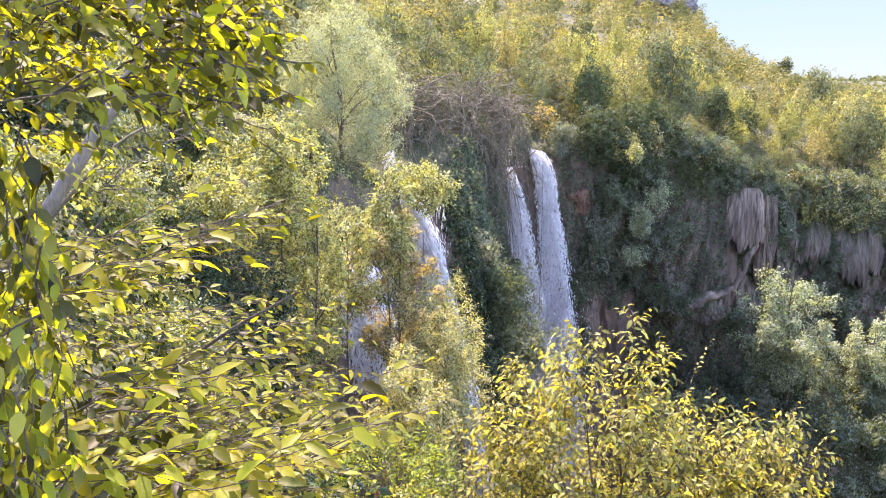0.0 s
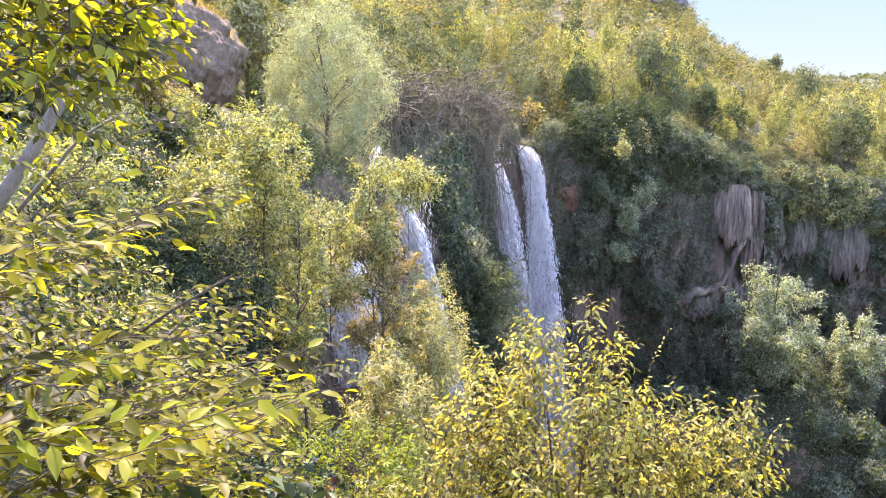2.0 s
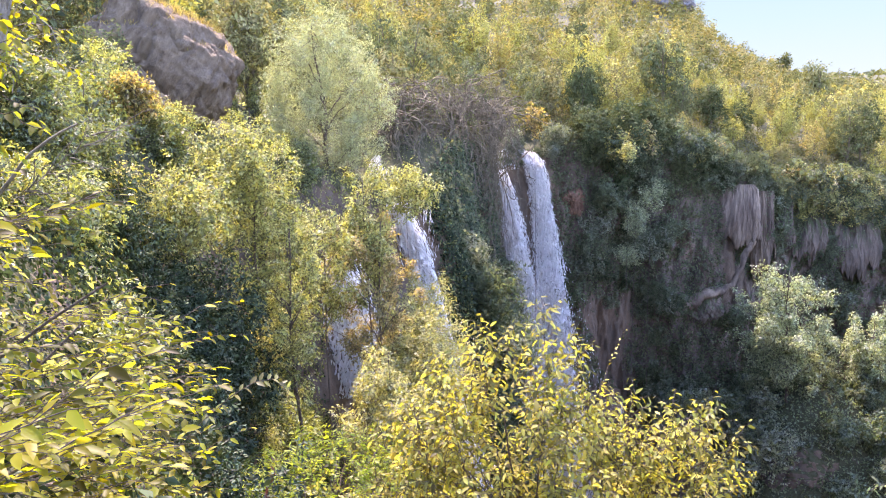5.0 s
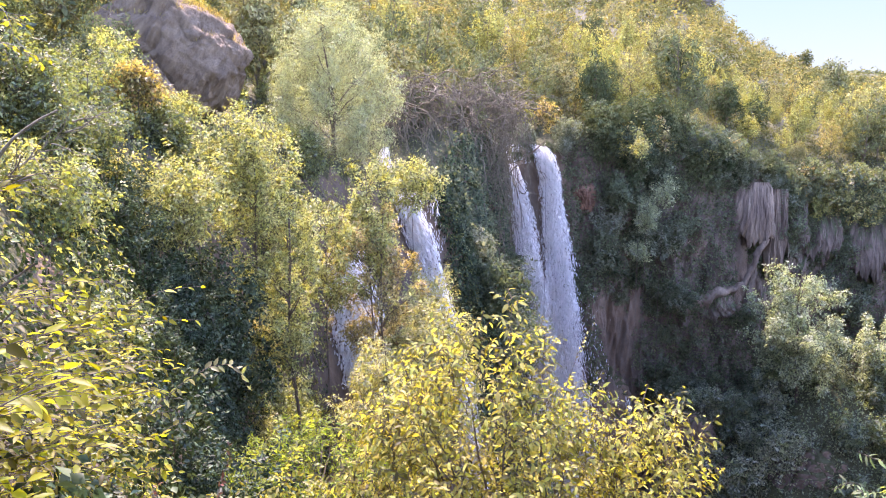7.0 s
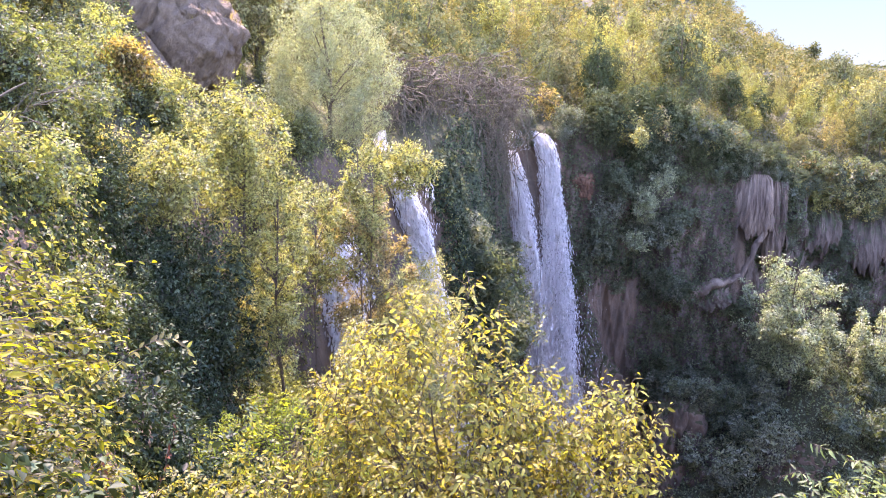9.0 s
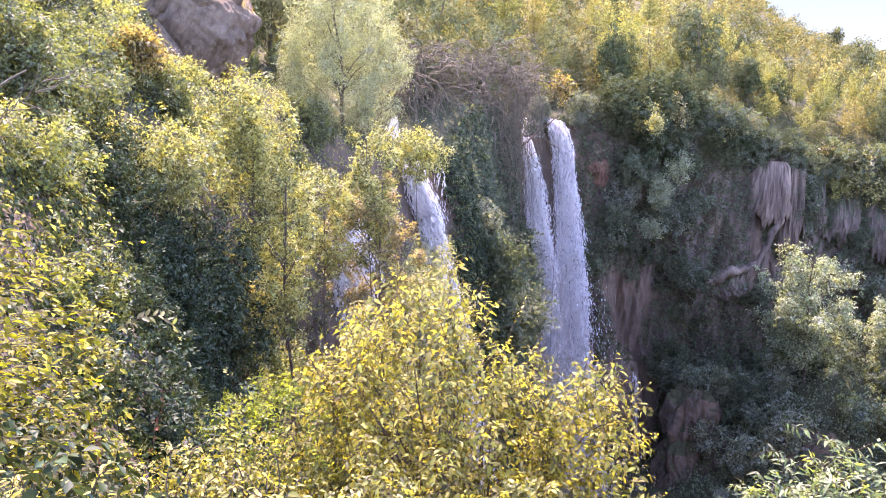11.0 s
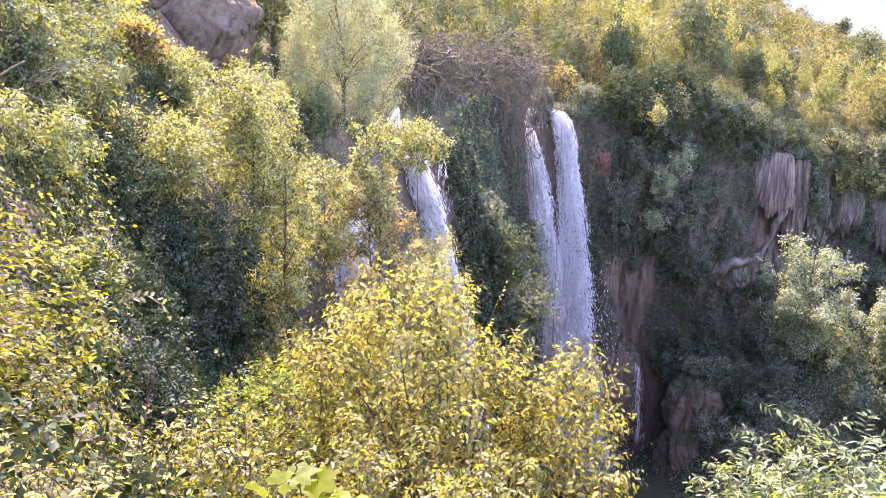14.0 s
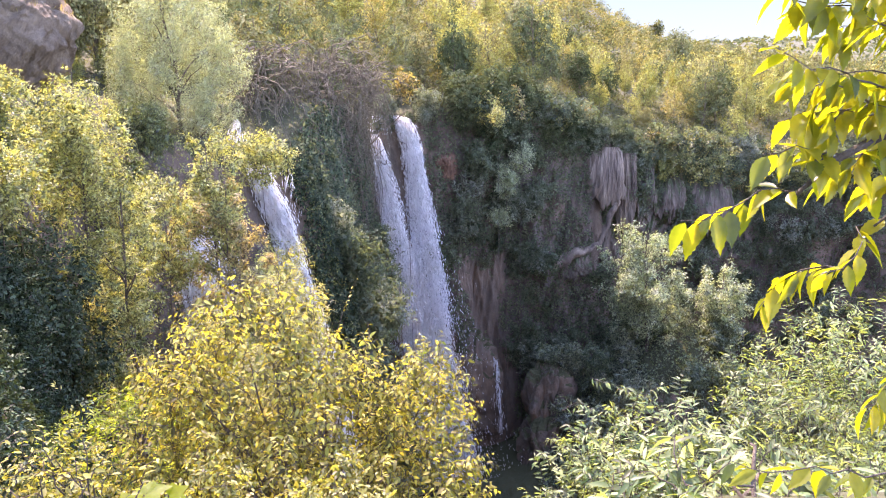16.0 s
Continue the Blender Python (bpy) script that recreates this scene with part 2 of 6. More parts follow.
def blades(name, base, axis, normal, length, width, mat, fine=False, droop=0.12):
    """One mesh of leaf blades, each folded along its midrib; fine ones have eight triangles, coarse ones two."""
    k = len(base)
    axis = unit(axis)
    side = unit(np.cross(axis, normal))
    up = np.cross(side, axis)
    L, W = np.broadcast_to(length, (k,))[:, None], np.broadcast_to(width, (k,))[:, None]
    if not fine:
        v = np.stack([base, base + axis * L * 0.45 + side * W / 2 + up * W * 0.18, base + axis * L - up * L * droop, base + axis * L * 0.45 - side * W / 2 + up * W * 0.18], 1)
        f = np.array([[0, 1, 2], [0, 2, 3]])
        loops = (np.arange(k)[:, None, None] * 4 + f[None]).ravel()
        return mesh_of(name, v.reshape(-1, 3), loops, np.full(2 * k, 3), mat)
    def at(f, s, u):
        return base + axis * L * f + side * W * s + up * (W * u - L * droop * f * f)
    v = np.stack([at(0, 0, 0), at(0.3, 0.46, 0.12), at(0.3, 0, 0), at(0.3, -0.46, 0.12), at(0.66, 0.38, 0.12), at(0.66, 0, 0), at(0.66, -0.38, 0.12), at(1, 0, 0)], 1)
    f = [0, 2, 1, 0, 3, 2, 1, 2, 5, 4, 2, 3, 6, 5, 4, 5, 7, 5, 6, 7]
    loops = (np.arange(k)[:, None] * 8 + np.array(f)[None]).ravel()
    return mesh_of(name, v.reshape(-1, 3), loops, np.tile([3, 3, 4, 4, 3, 3], k), mat)


def tubes(name, lines, mat, sides=5):
    """One mesh of tapered tubes; each line is (points, radius at start, radius at end)."""
    V, F, S, o = [], [], [], 0
    ang = np.arange(sides) * 2 * np.pi / sides
    for pts, r0, r1 in lines:
        pts = np.asarray(pts, float)
        n = len(pts)
        d = unit(np.gradient(pts, axis=0))
        ref = np.where(np.abs(d[:, 2:3]) > 0.9, np.array([[1.0, 0, 0]]), np.array([[0, 0, 1.0]]))
        a = unit(np.cross(d, ref))
        b = np.cross(d, a)
        r = np.linspace(r0, r1, n)[:, None, None]
        ring = pts[:, None] + r * (np.cos(ang)[None, :, None] * a[:, None] + np.sin(ang)[None, :, None] * b[:, None])
        V.append(ring.reshape(-1, 3))
        i, j = np.meshgrid(np.arange(n - 1), np.arange(sides), indexing="ij")
        q = np.stack([i * sides + j, i * sides + (j + 1) % sides, (i + 1) * sides + (j + 1) % sides, (i + 1) * sides + j], -1).reshape(-1, 4)
        F.append(q + o)
        S.append(np.full(len(q), 4))
        o += n * sides
    return mesh_of(name, np.concatenate(V), np.concatenate(F).ravel(), np.concatenate(S), mat, smooth=True)


def bent(a, b, sag=0.0, wob=0.0, n=7):
    a, b = np.asarray(a, float), np.asarray(b, float)
    t = np.linspace(0, 1, n)[:, None]
    p = a + (b - a) * t
    w = np.cumsum(rng.normal(0, wob, (n, 3)), 0)
    w -= w[0]
    p = p + w * (1 - 0.0 * t)
    p[:, 2] -= (4 * sag * t * (1 - t))[:, 0]
    return p


def part(name, me, parent, label=""):
    ob = new(name, me)
    ob.parent = parent
    return tagged(ob, label) if label else ob


def empty_at(name, p, **tags):
    ob = new(name)
    ob.empty_display_size = 0.3
    ob.location = p
    return tagged(ob, **tags)


def crown_points(n, clumps, lo, hi, foot=None):
    """Leaf bases and outward directions, gathered in uneven plumes (centre, radius) that taper away from the foot."""
    c = np.array([x[:3] for x in clumps], float)
    r = np.array([x[3] for x in clumps], float)
    w = r ** 2 / np.sum(r ** 2)
    g = np.tile(np.array([[0, 0, 1.0]]), (len(c), 1)) if foot is None else unit(c - np.asarray(foot, float))
    g = unit(g + rng.normal(0, 0.28, g.shape))
    long, thick = rng.uniform(1.05, 1.7, len(c)), rng.uniform(0.6, 1.0, len(c))
    i = rng.choice(len(c), n, p=w)
    d = unit(rng.normal(0, 1, (n, 3)))
    along = np.sum(d * g[i], -1, keepdims=True)
    rad = r[i] * np.where(rng.uniform(0, 1, n) < 0.12, rng.uniform(0.95, 1.4, n), rng.uniform(lo, hi, n) ** 0.6)
    p = c[i] + rad[:, None] * (g[i] * along * long[i][:, None] + (d - g[i] * along) * (thick[i][:, None] * (0.95 - 0.4 * along)))
    return p, d, i


def tufted(p, axis, normal, k, leaf):
    """Turns single leaves into flat tufts of k leaves that fan out from one twig end."""
    n = len(p)
    p, axis, normal = [np.repeat(v, k, 0) for v in (p, axis, normal)]
    axis = unit(axis - normal * np.sum(axis * normal, -1, keepdims=True))
    side = np.cross(normal, axis)
    a = np.tile(np.linspace(-1.5, 1.5, k), n)[:, None] + rng.normal(0, 0.25, (n * k, 1))
    ax = axis * np.cos(a) + side * np.sin(a)
    p = p + ax * leaf * rng.uniform(0.1, 1.1, (n * k, 1)) + axis * leaf * rng.normal(0, 0.5, (n * k, 1))
    return p, unit(ax + axis * 0.5 + rng.normal(0, 0.2, p.shape)), unit(normal + rng.normal(0, 0.28, p.shape))


def make_tree(name, height, width, n_leaf, leaf, mat, clump_n=16, clump_r=0.22, bottom=0.25, droop=0.3, fine=False, aspect=0.5, trunk_r=None, label="", category="tree", bark=None, kind_up=0.5, at=(0, 0, 0), group="", limb_n=14, twig_n=2, face=0.7, tuft=6, shell=0.08, top=1.0):
    """A tree or shrub: tapered trunk with limbs, and a crown of leafy plumes with gaps; top below one narrows the crown upwards."""
    root = empty_at(name, at, label=label, category=category, group=group)
    cl = []
    zm, zs = (1 + bottom) / 2 * height, (1 - bottom) / 2 * height
    for k in range(clump_n):
        q = 1 - 2 * (k + rng.uniform(0.2, 0.8)) / clump_n
        a, f = k * 2.4 + rng.uniform(-0.4, 0.4), rng.uniform(shell, 1.0) ** 0.5
        s = math.sqrt(1 - q * q) * f * (1 - (1 - top) * max(0, q))
        r = width * clump_r * rng.uniform(0.5, 1.45)
        cl.append((math.cos(a) * s * (width / 2 - r * 0.75), math.sin(a) * s * (width / 2 - r * 0.75), zm + q * f * (zs - r * 0.6), r))
    hub = (0, 0, max(0.0, zm - 1.1 * zs))
    p, d, i = crown_points(n_leaf // tuft, cl, 0.25, 1.0, foot=hub)
    ax = unit(d * 0.8 + rng.normal(0, 0.5, p.shape) + np.array([0, 0, -droop]))
    nm = unit(d * face + rng.normal(0, 0.6, p.shape) + np.array([0, 0, kind_up]))
    p, ax, nm = tufted(p, ax, nm, tuft, leaf)
    L = leaf * rng.uniform(0.65, 1.25, len(p))
    # a few larger leaves, added unseen in each plume's heart, block light
    j = rng.integers(0, clump_n, max(clump_n * 2, n_leaf // 26))
    c = np.array(cl)
    ip = c[j, :3] + unit(rng.normal(0, 1, (len(j), 3))) * c[j, 3:4] * rng.uniform(0.05, 0.45, (len(j), 1))
    p, ax, nm = np.concatenate([p, ip]), np.concatenate([ax, unit(rng.normal(0, 1, ip.shape))]), np.concatenate([nm, unit(rng.normal(0, 0.6, ip.shape) + np.array([0, 0, 0.8]))])
    L = np.concatenate([L, leaf * rng.uniform(1.8, 2.6, len(j))])
    part("crown", blades(name + "_crown", p, ax, nm, L, L * aspect, mat, fine), root)
    tr = trunk_r or height * 0.013
    foot = min(-0.5, ground_z(at[0], at[1]) - at[2] - 0.2) if any(at) else -0.5
    lines = [(bent((0, 0, foot), (rng.normal(0, width * 0.04), rng.normal(0, width * 0.04), height * 0.9), 0, height * 0.012, 9), tr, tr * 0.2)]
    tp = lines[0][0]
    for x, y, z, r in cl[::max(1, len(cl) // limb_n)]:
        h = max(height * 0.05, z - 0.3 * math.hypot(x, y) - 0.12 * height)
        s = [float(np.interp(h, tp[:, 2], tp[:, c])) for c in range(3)]
        lines.append((bent(s, (x, y, z), -0.02 * height, height * 0.008, 5), tr * 0.3, tr * 0.08))
        for _ in range(twig_n):
            e = np.array([x, y, z]) + unit(rng.normal(0, 1, 3) + np.array([0, 0, 0.3])) * r * 0.9
            lines.append((bent((x, y, z), e, 0, height * 0.006, 3), tr * 0.14, tr * 0.04))
    trunk = part("trunk", tubes(name + "_trunk", lines[:1], bark or M_BARK, 6), root)
    tagged(part("branchwork", tubes(name + "_branchwork", lines[1:], bark or M_BARK, 5 if twig_n else 4), trunk), kind="stuff")
    return root


def spray(start, end, sag, n, leaf, hang=0.25, wob=0.02, flat=0.25, along=0.6, lean=0.0):
    """A leafy shoot: its stem, and leaf bases, axes, normals and lengths, leaves alternating along it."""
    pts = bent(start, end, sag, wob, 8)
    t = np.clip(np.linspace(0.12, 1.0, n) + rng.normal(0, 0.015, n), 0, 1)
    k = np.linspace(0, 1, 8)
    base = np.stack([np.interp(t, k, pts[:, i]) for i in range(3)], -1)
    d = unit(np.stack([np.interp(t, k, np.gradient(pts[:, i])) for i in range(3)], -1))
    tilt = unit(np.array([rng.normal(0, flat), rng.normal(-lean, flat), 1.0]))
    side = unit(np.cross(d, tilt[None]))
    sg = np.where(np.arange(n) % 2 == 0, 1.0, -1.0)[:, None]
    axis = unit(d * along + side * sg * 0.7 + np.array([0, 0, -hang]) + rng.normal(0, 0.18, d.shape))
    nm = unit(tilt[None] + rng.normal(0, 0.3, d.shape))
    L = leaf * rng.uniform(0.7, 1.15, n) * np.interp(t, [0, 0.5, 1], [0.85, 1.1, 0.7])
    return pts, base, axis, nm, L


def leafy(name, sprays, root, mat, aspect=0.5, twig_r=0.004, twig_end=0.0015, extra=(), bark=None, droop=0.18, fine=True):
    """Foliage and twigs of sprays as two parts of root; extra: limbs and trunk as tube lines."""
    o = np.array(root.location)
    base, axis, nm = [np.concatenate([s[i] for s in sprays]) for i in (1, 2, 3)]
    L = np.concatenate([s[4] for s in sprays])
    tagged(part("foliage", blades(name + "_foliage", base - o, axis, nm, L, L * aspect, mat, fine, droop), root), kind="stuff")
    tagged(part("branchwork", tubes(name + "_branchwork", [(s[0] - o, twig_r, twig_end) for s in sprays], bark or M_BARK, 4), root), kind="stuff")
    if extra:
        part("trunk", tubes(name + "_trunk", [(p - o, a, c) for p, a, c in extra], bark or M_BARK, 7), root)

# ---- ground: one sheet, the gorge sunk into it ----
CX, CY = 14.0, 34.0
RIM = [(350, 25, -8), (120, 0, -3), (60, -2, -1), (25, 0, -0.3), (8, 0.9, -0.1), (3, 1.3, 0), (0, 1.5, 0), (-2.2, 2.8, 0.2), (-4.4, 7, 0.2), (-6.4, 13, 0.3), (-7.6, 19, 0.2),
       (-8.2, 25, 0.5), (-7.4, 30, -0.5), (-5.2, 34.5, -1), (-2.6, 38.0, -2.2), (-0.6, 39.5, -2.6), (0.8, 45, -0.6), (2.0, 51, -0.2), (3.4, 56, -1.0), (5, 60, -3.4), (8, 60.8, -2.8), (11, 62.5, -1.5), (20, 66, -1.5), (30, 70, -5.5),
       (45, 71, -8), (70, 67, -8), (120, 55, -8)]
_r = np.array(RIM + RIM[:1], float)
_t = np.linspace(0, 1, 40, endpoint=False)[:, None]
_d = np.concatenate([a + (b - a) * _t for a, b in zip(_r[:-1], _r[1:])])
_a = np.mod(np.arctan2(_d[:, 1] - CY, _d[:, 0] - CX), 2 * np.pi)
_o = np.argsort(_a)
RA, RR, RZ = _a[_o], np.hypot(_d[:, 0] - CX, _d[:, 1] - CY)[_o], _d[_o, 2]
INSET = [(0, 10), (20, 6), (45, 3.5), (75, 2.5), (108, 2.5), (122, 3.5), (140, 6), (165, 9), (190, 9), (222, 8.5), (238, 14), (250, 20), (290, 22), (330, 16), (360, 10)]
SLOPE = [(-180, 0.1), (-100, 0.25), (-40, 0.42), (-12, 0.32), (0, 0.25), (8, 0.22), (14, 0.205), (17.2, 0.18), (18.6, 0.14), (20.5, 0.10), (24, 0.062), (27, 0.04), (34, 0.02), (60, 0.0), (180, 0.1)]


def rim_r(a):
    return np.interp(np.mod(a, 2 * np.pi), RA, RR, period=2 * np.pi)


def rim_z(a):
    return np.interp(np.mod(a, 2 * np.pi), RA, RZ, period=2 * np.pi)


def inset(a):
    return np.interp(np.degrees(np.mod(a, 2 * np.pi)), [x for x, _ in INSET], [y for _, y in INSET])


def waves(x, y, z=0.0):
    """Smooth unevenness of about one, from sines at several sizes."""
    s = 0
    for k, (fx, fy, fz, ph) in enumerate([(1, 0.6, 0.8, 0.3), (-0.7, 1.1, 1.3, 1.7), (1.9, -1.6, 0.9, 4.1), (2.9, 2.3, -2.1, 2.2), (-4.3, 3.7, 3.3, 0.9), (6.1, 5.2, 4.4, 5.0)]):
        s = s + np.sin(fx * x + fy * y + fz * z + ph) / (1 + 0.6 * k)
    return s / 2.2


def floor_z(x, y):
    return -33.5 + 12 * np.exp(-((x - 29) / 9.5) ** 2 - ((y - 57) / 8) ** 2) + 5 * np.exp(-((x - 45) / 14) ** 2 - ((y - 45) / 14) ** 2) + 0.5 * waves(x * 0.3, y * 0.3)


def outer_z(x, y):
    """Height of the land outside the rim."""
    a = np.arctan2(y - CY, x - CX)
    d = np.maximum(np.hypot(x - CX, y - CY) - rim_r(a), 0)
    az = np.degrees(np.arctan2(x, y))
    s = np.interp(az, [p for p, _ in SLOPE], [q for _, q in SLOPE])
    near = 1 - np.exp(-d / 5)
    h = rim_z(a) * (1 - 0.4 * near) + s * np.where(d < 175, d, 175 - 0.12 * (d - 175)) + 0.5 * near * waves(x * 0.12, y * 0.12)
    far = np.clip((d - 300) / 500, 0, 1)
    return h * (1 - far) + (26 + 6 * waves(x * 0.004, y * 0.004)) * far


def wall_point(a, u):
    """A point of the gorge's side: u 0 at its foot, 1 at the rim."""
    R, I, zt = rim_r(a), inset(a), rim_z(a)
    c, s = np.cos(a), np.sin(a)
    r = R - I * (1 - u) ** 0.7
    zf = floor_z(CX + c * (R - I), CY + s * (R - I))
    z = zf + (zt - zf) * u
    steep = np.clip(1.3 - I / 9, 0.25, 1)
    arc = a * 30
    bulge = steep * np.sin(np.pi * np.clip(u, 0, 1)) ** 0.5 * (1.1 * waves(arc * 0.5, 0.0, z * 0.16) + 0.45 * waves(arc * 1.7, 3.0, z * 0.4) + 0.28 * waves(arc * 4.1, 1.0, z * 0.9) + 0.12 * waves(arc * 11, 2.0, z * 2.1))
    r = r + bulge
    return CX + c * r, CY + s * r, z


def ground_z(x, y):
    """Height of the sheet at one place, the bulges left aside."""
    a = math.atan2(y - CY, x - CX)
    R, I = float(rim_r(a)), float(inset(a))
    d = R - math.hypot(x - CX, y - CY)
    if d <= 0:
        return float(outer_z(np.array(x), np.array(y)))
    if d >= I:
        return float(floor_z(x, y))
    zf, zt = float(floor_z(CX + math.cos(a) * (R - I), CY + math.sin(a) * (R - I))), float(rim_z(a))
    return zf + (zt - zf) * (1 - (d / I) ** (1 / 0.7))


def build_ground():
    deg = np.concatenate([np.arange(0, 30, 1.2), np.arange(30, 135, 0.22), np.arange(135, 260, 0.4), np.arange(260, 360, 1.2)])
    a = np.radians(deg)
    rows = []
    R, I = rim_r(a), inset(a)
    for f in np.linspace(0.02, 0.98, 12):
        x, y = CX + np.cos(a) * (R - I) * f, CY + np.sin(a) * (R - I) * f
        rows.append(np.stack([x, y, floor_z(x, y)], -1))
    for u in np.linspace(0.0, 0.995, 96):
        rows.append(np.stack(wall_point(a, u), -1))
    for d in np.concatenate([[0.0], np.geomspace(0.4, 3500, 60)]):
        x, y = CX + np.cos(a) * (R + d), CY + np.sin(a) * (R + d)
        rows.append(np.stack([x, y, outer_z(x, y)], -1))
    V = np.stack(rows)
    n, k = V.shape[:2]
    i, j = np.meshgrid(np.arange(n - 1), np.arange(k), indexing="ij")
    q = np.stack([i * k + j, i * k + (j + 1) % k, (i + 1) * k + (j + 1) % k, (i + 1) * k + j], -1).reshape(-1, 4)[:, ::-1]
    ob = new("ground", mesh_of("ground", V.reshape(-1, 3), q.ravel(), np.full(len(q), 4), M_ROCK, smooth=True))
    return tagged(ob, "dark tufa cliffs and dry brown slopes of the gorge", "ground", kind="structure")


ground = build_ground()

def sky_backdrop():
    """Clear pale sky far behind the hill."""
    a = np.radians(np.linspace(-60, 75, 60))
    z = np.linspace(-200, 900, 12)
    A, Z = np.meshgrid(a, z, indexing="ij")
    V = np.stack([np.sin(A) * 3300, np.cos(A) * 3300, Z], -1).reshape(-1, 3)
    i, j = np.meshgrid(np.arange(59), np.arange(11), indexing="ij")
    q = np.stack([i * 12 + j, (i + 1) * 12 + j, (i + 1) * 12 + j + 1, i * 12 + j + 1], -1).reshape(-1, 4)
    tagged(new("backdrop", mesh_of("backdrop", V, q.ravel(), np.full(len(q), 4), M_HAZE, smooth=True)), "clear pale blue sky beyond the hill", "sky", kind="structure")


sky_backdrop()

def pool():
    """Dark still water at the foot of the falls."""
    bm = bmesh.new()
    ring = [bm.verts.new((13 + math.cos(a) * (8 + 1.2 * math.sin(3 * a)), 53.5 + math.sin(a) * (5.5 + 0.8 * math.cos(4 * a)), -33.0)) for a in np.linspace(0, 2 * math.pi, 64, endpoint=False)]
    bm.faces.new(ring)
    me = bpy.data.meshes.new("pool")
    bm.to_mesh(me)
    bm.free()
    m, n, l = material("dark_water")
    out, bs, bp = n.new("ShaderNodeOutputMaterial"), n.new("ShaderNodeBsdfPrincipled"), n.new("ShaderNodeBump")
    bs.inputs["Base Color"].default_value, bs.inputs["Roughness"].default_value = (0.008, 0.009, 0.009, 1), 0.22
    bs.inputs["Specular IOR Level"].default_value = 0.25
    bp.inputs["Strength"].default_value, bp.inputs["Distance"].default_value = 0.4, 0.08
    l.new(noise_of(n, l, 2.5, 4.0), bp.inputs["Height"])
    l.new(bp.outputs[0], bs.inputs["Normal"])
    l.new(bs.outputs[0], out.inputs[0])
    me.materials.append(m)
    tagged(new("water", me), "dark pool of water at the foot of the falls", "water", kind="structure")


pool()

# ---- waterfalls ----
def water_material():
    m, n, l = material("falling_water")
    out, dif, tra = n.new("ShaderNodeOutputMaterial"), n.new("ShaderNodeBsdfDiffuse"), n.new("ShaderNodeBsdfTranslucent")
    streak = noise_of(n, l, 2.2, 6.0, (3, 3, 0.35), 0.7)
    col = ramp(n, l, streak, [(0.32, (0.60, 0.585, 0.555)), (0.58, (0.90, 0.875, 0.83))])
    l.new(col, dif.inputs[0])
    l.new(col, tra.inputs[0])
    mx = n.new("ShaderNodeMixShader")
    mx.inputs[0].default_value = 0.4
    l.new(dif.outputs[0], mx.inputs[1])
    l.new(tra.outputs[0], mx.inputs[2])
    l.new(mx.outputs[0], out.inputs[0])
    return m


M_WATER = water_material()


def fall_strands(name, n, rows, mat, width=(0.02, 0.075), length=(0.12, 0.55), off=(0, 0, 0), cords=7, loose=0.16, fade=0.0):
    """Falling water: many short ribbons inside a stream whose edges (left x, right x, y, z) are given from the lip down.
    They gather in wandering cords, and some break loose at the sides."""
    R = np.array(rows, float)[::-1]
    top, low = R[-1, 3], R[0, 3]
    z0 = top - (top - low) * rng.uniform(0, 1, n) ** (1.0 + fade)
    z1 = np.maximum(low, z0 - rng.uniform(*length, n))
    f = np.linspace(0, 1, 4)[None]
    z = z0[:, None] + (z1 - z0)[:, None] * f
    cord = rng.integers(0, cords, n)
    mid = (cord + 0.5) / cords
    fall = np.clip((top - z0) / (top - low), 0, 1)
    s = mid + 0.09 * np.sin(z0 * (0.35 + 0.05 * cord) + cord * 2.1) + rng.normal(0, 1.0 / cords, n) * (0.5 + 1.1 * fall)
    s = np.where(rng.uniform(0, 1, n) < 0.45, rng.beta(1.6, 1.6, n), s)
    wild = rng.uniform(0, 1, n) < 0.12
    s = np.where(wild, s + rng.normal(0, loose, n) * (0.4 + 0.9 * fall), s)
    xl, xr, yy = [np.interp(z.ravel(), R[:, 3], R[:, k]).reshape(z.shape) for k in (0, 1, 2)]
    x = xl + (xr - xl) * s[:, None] + rng.normal(0, 0.05, (n, 1)) * f
    y = yy - (0.28 * np.cos((s[:, None] - 0.5) * 2.6)) + rng.normal(0, 0.16, (n, 1))
    w = (rng.uniform(*width, n) * np.where(wild, 0.55, 1.0))[:, None] * np.array([0.25, 1, 0.85, 0.2])[None]
    tw = rng.normal(0, 0.06, (n, 1))
    a, b = np.stack([x - w / 2, y, z], -1), np.stack([x + w / 2, y + tw, z], -1)
    V = np.stack([a, b], 2).reshape(-1, 3) - np.array(off)
    k = np.arange(3)[:, None] * 2
    q = np.concatenate([k, k + 1, k + 3, k + 2], 1)
    F = (np.arange(n)[:, None, None] * 8 + q[None]).reshape(-1, 4)
    return mesh_of(name, V, F.ravel(), np.full(len(F), 4), mat)


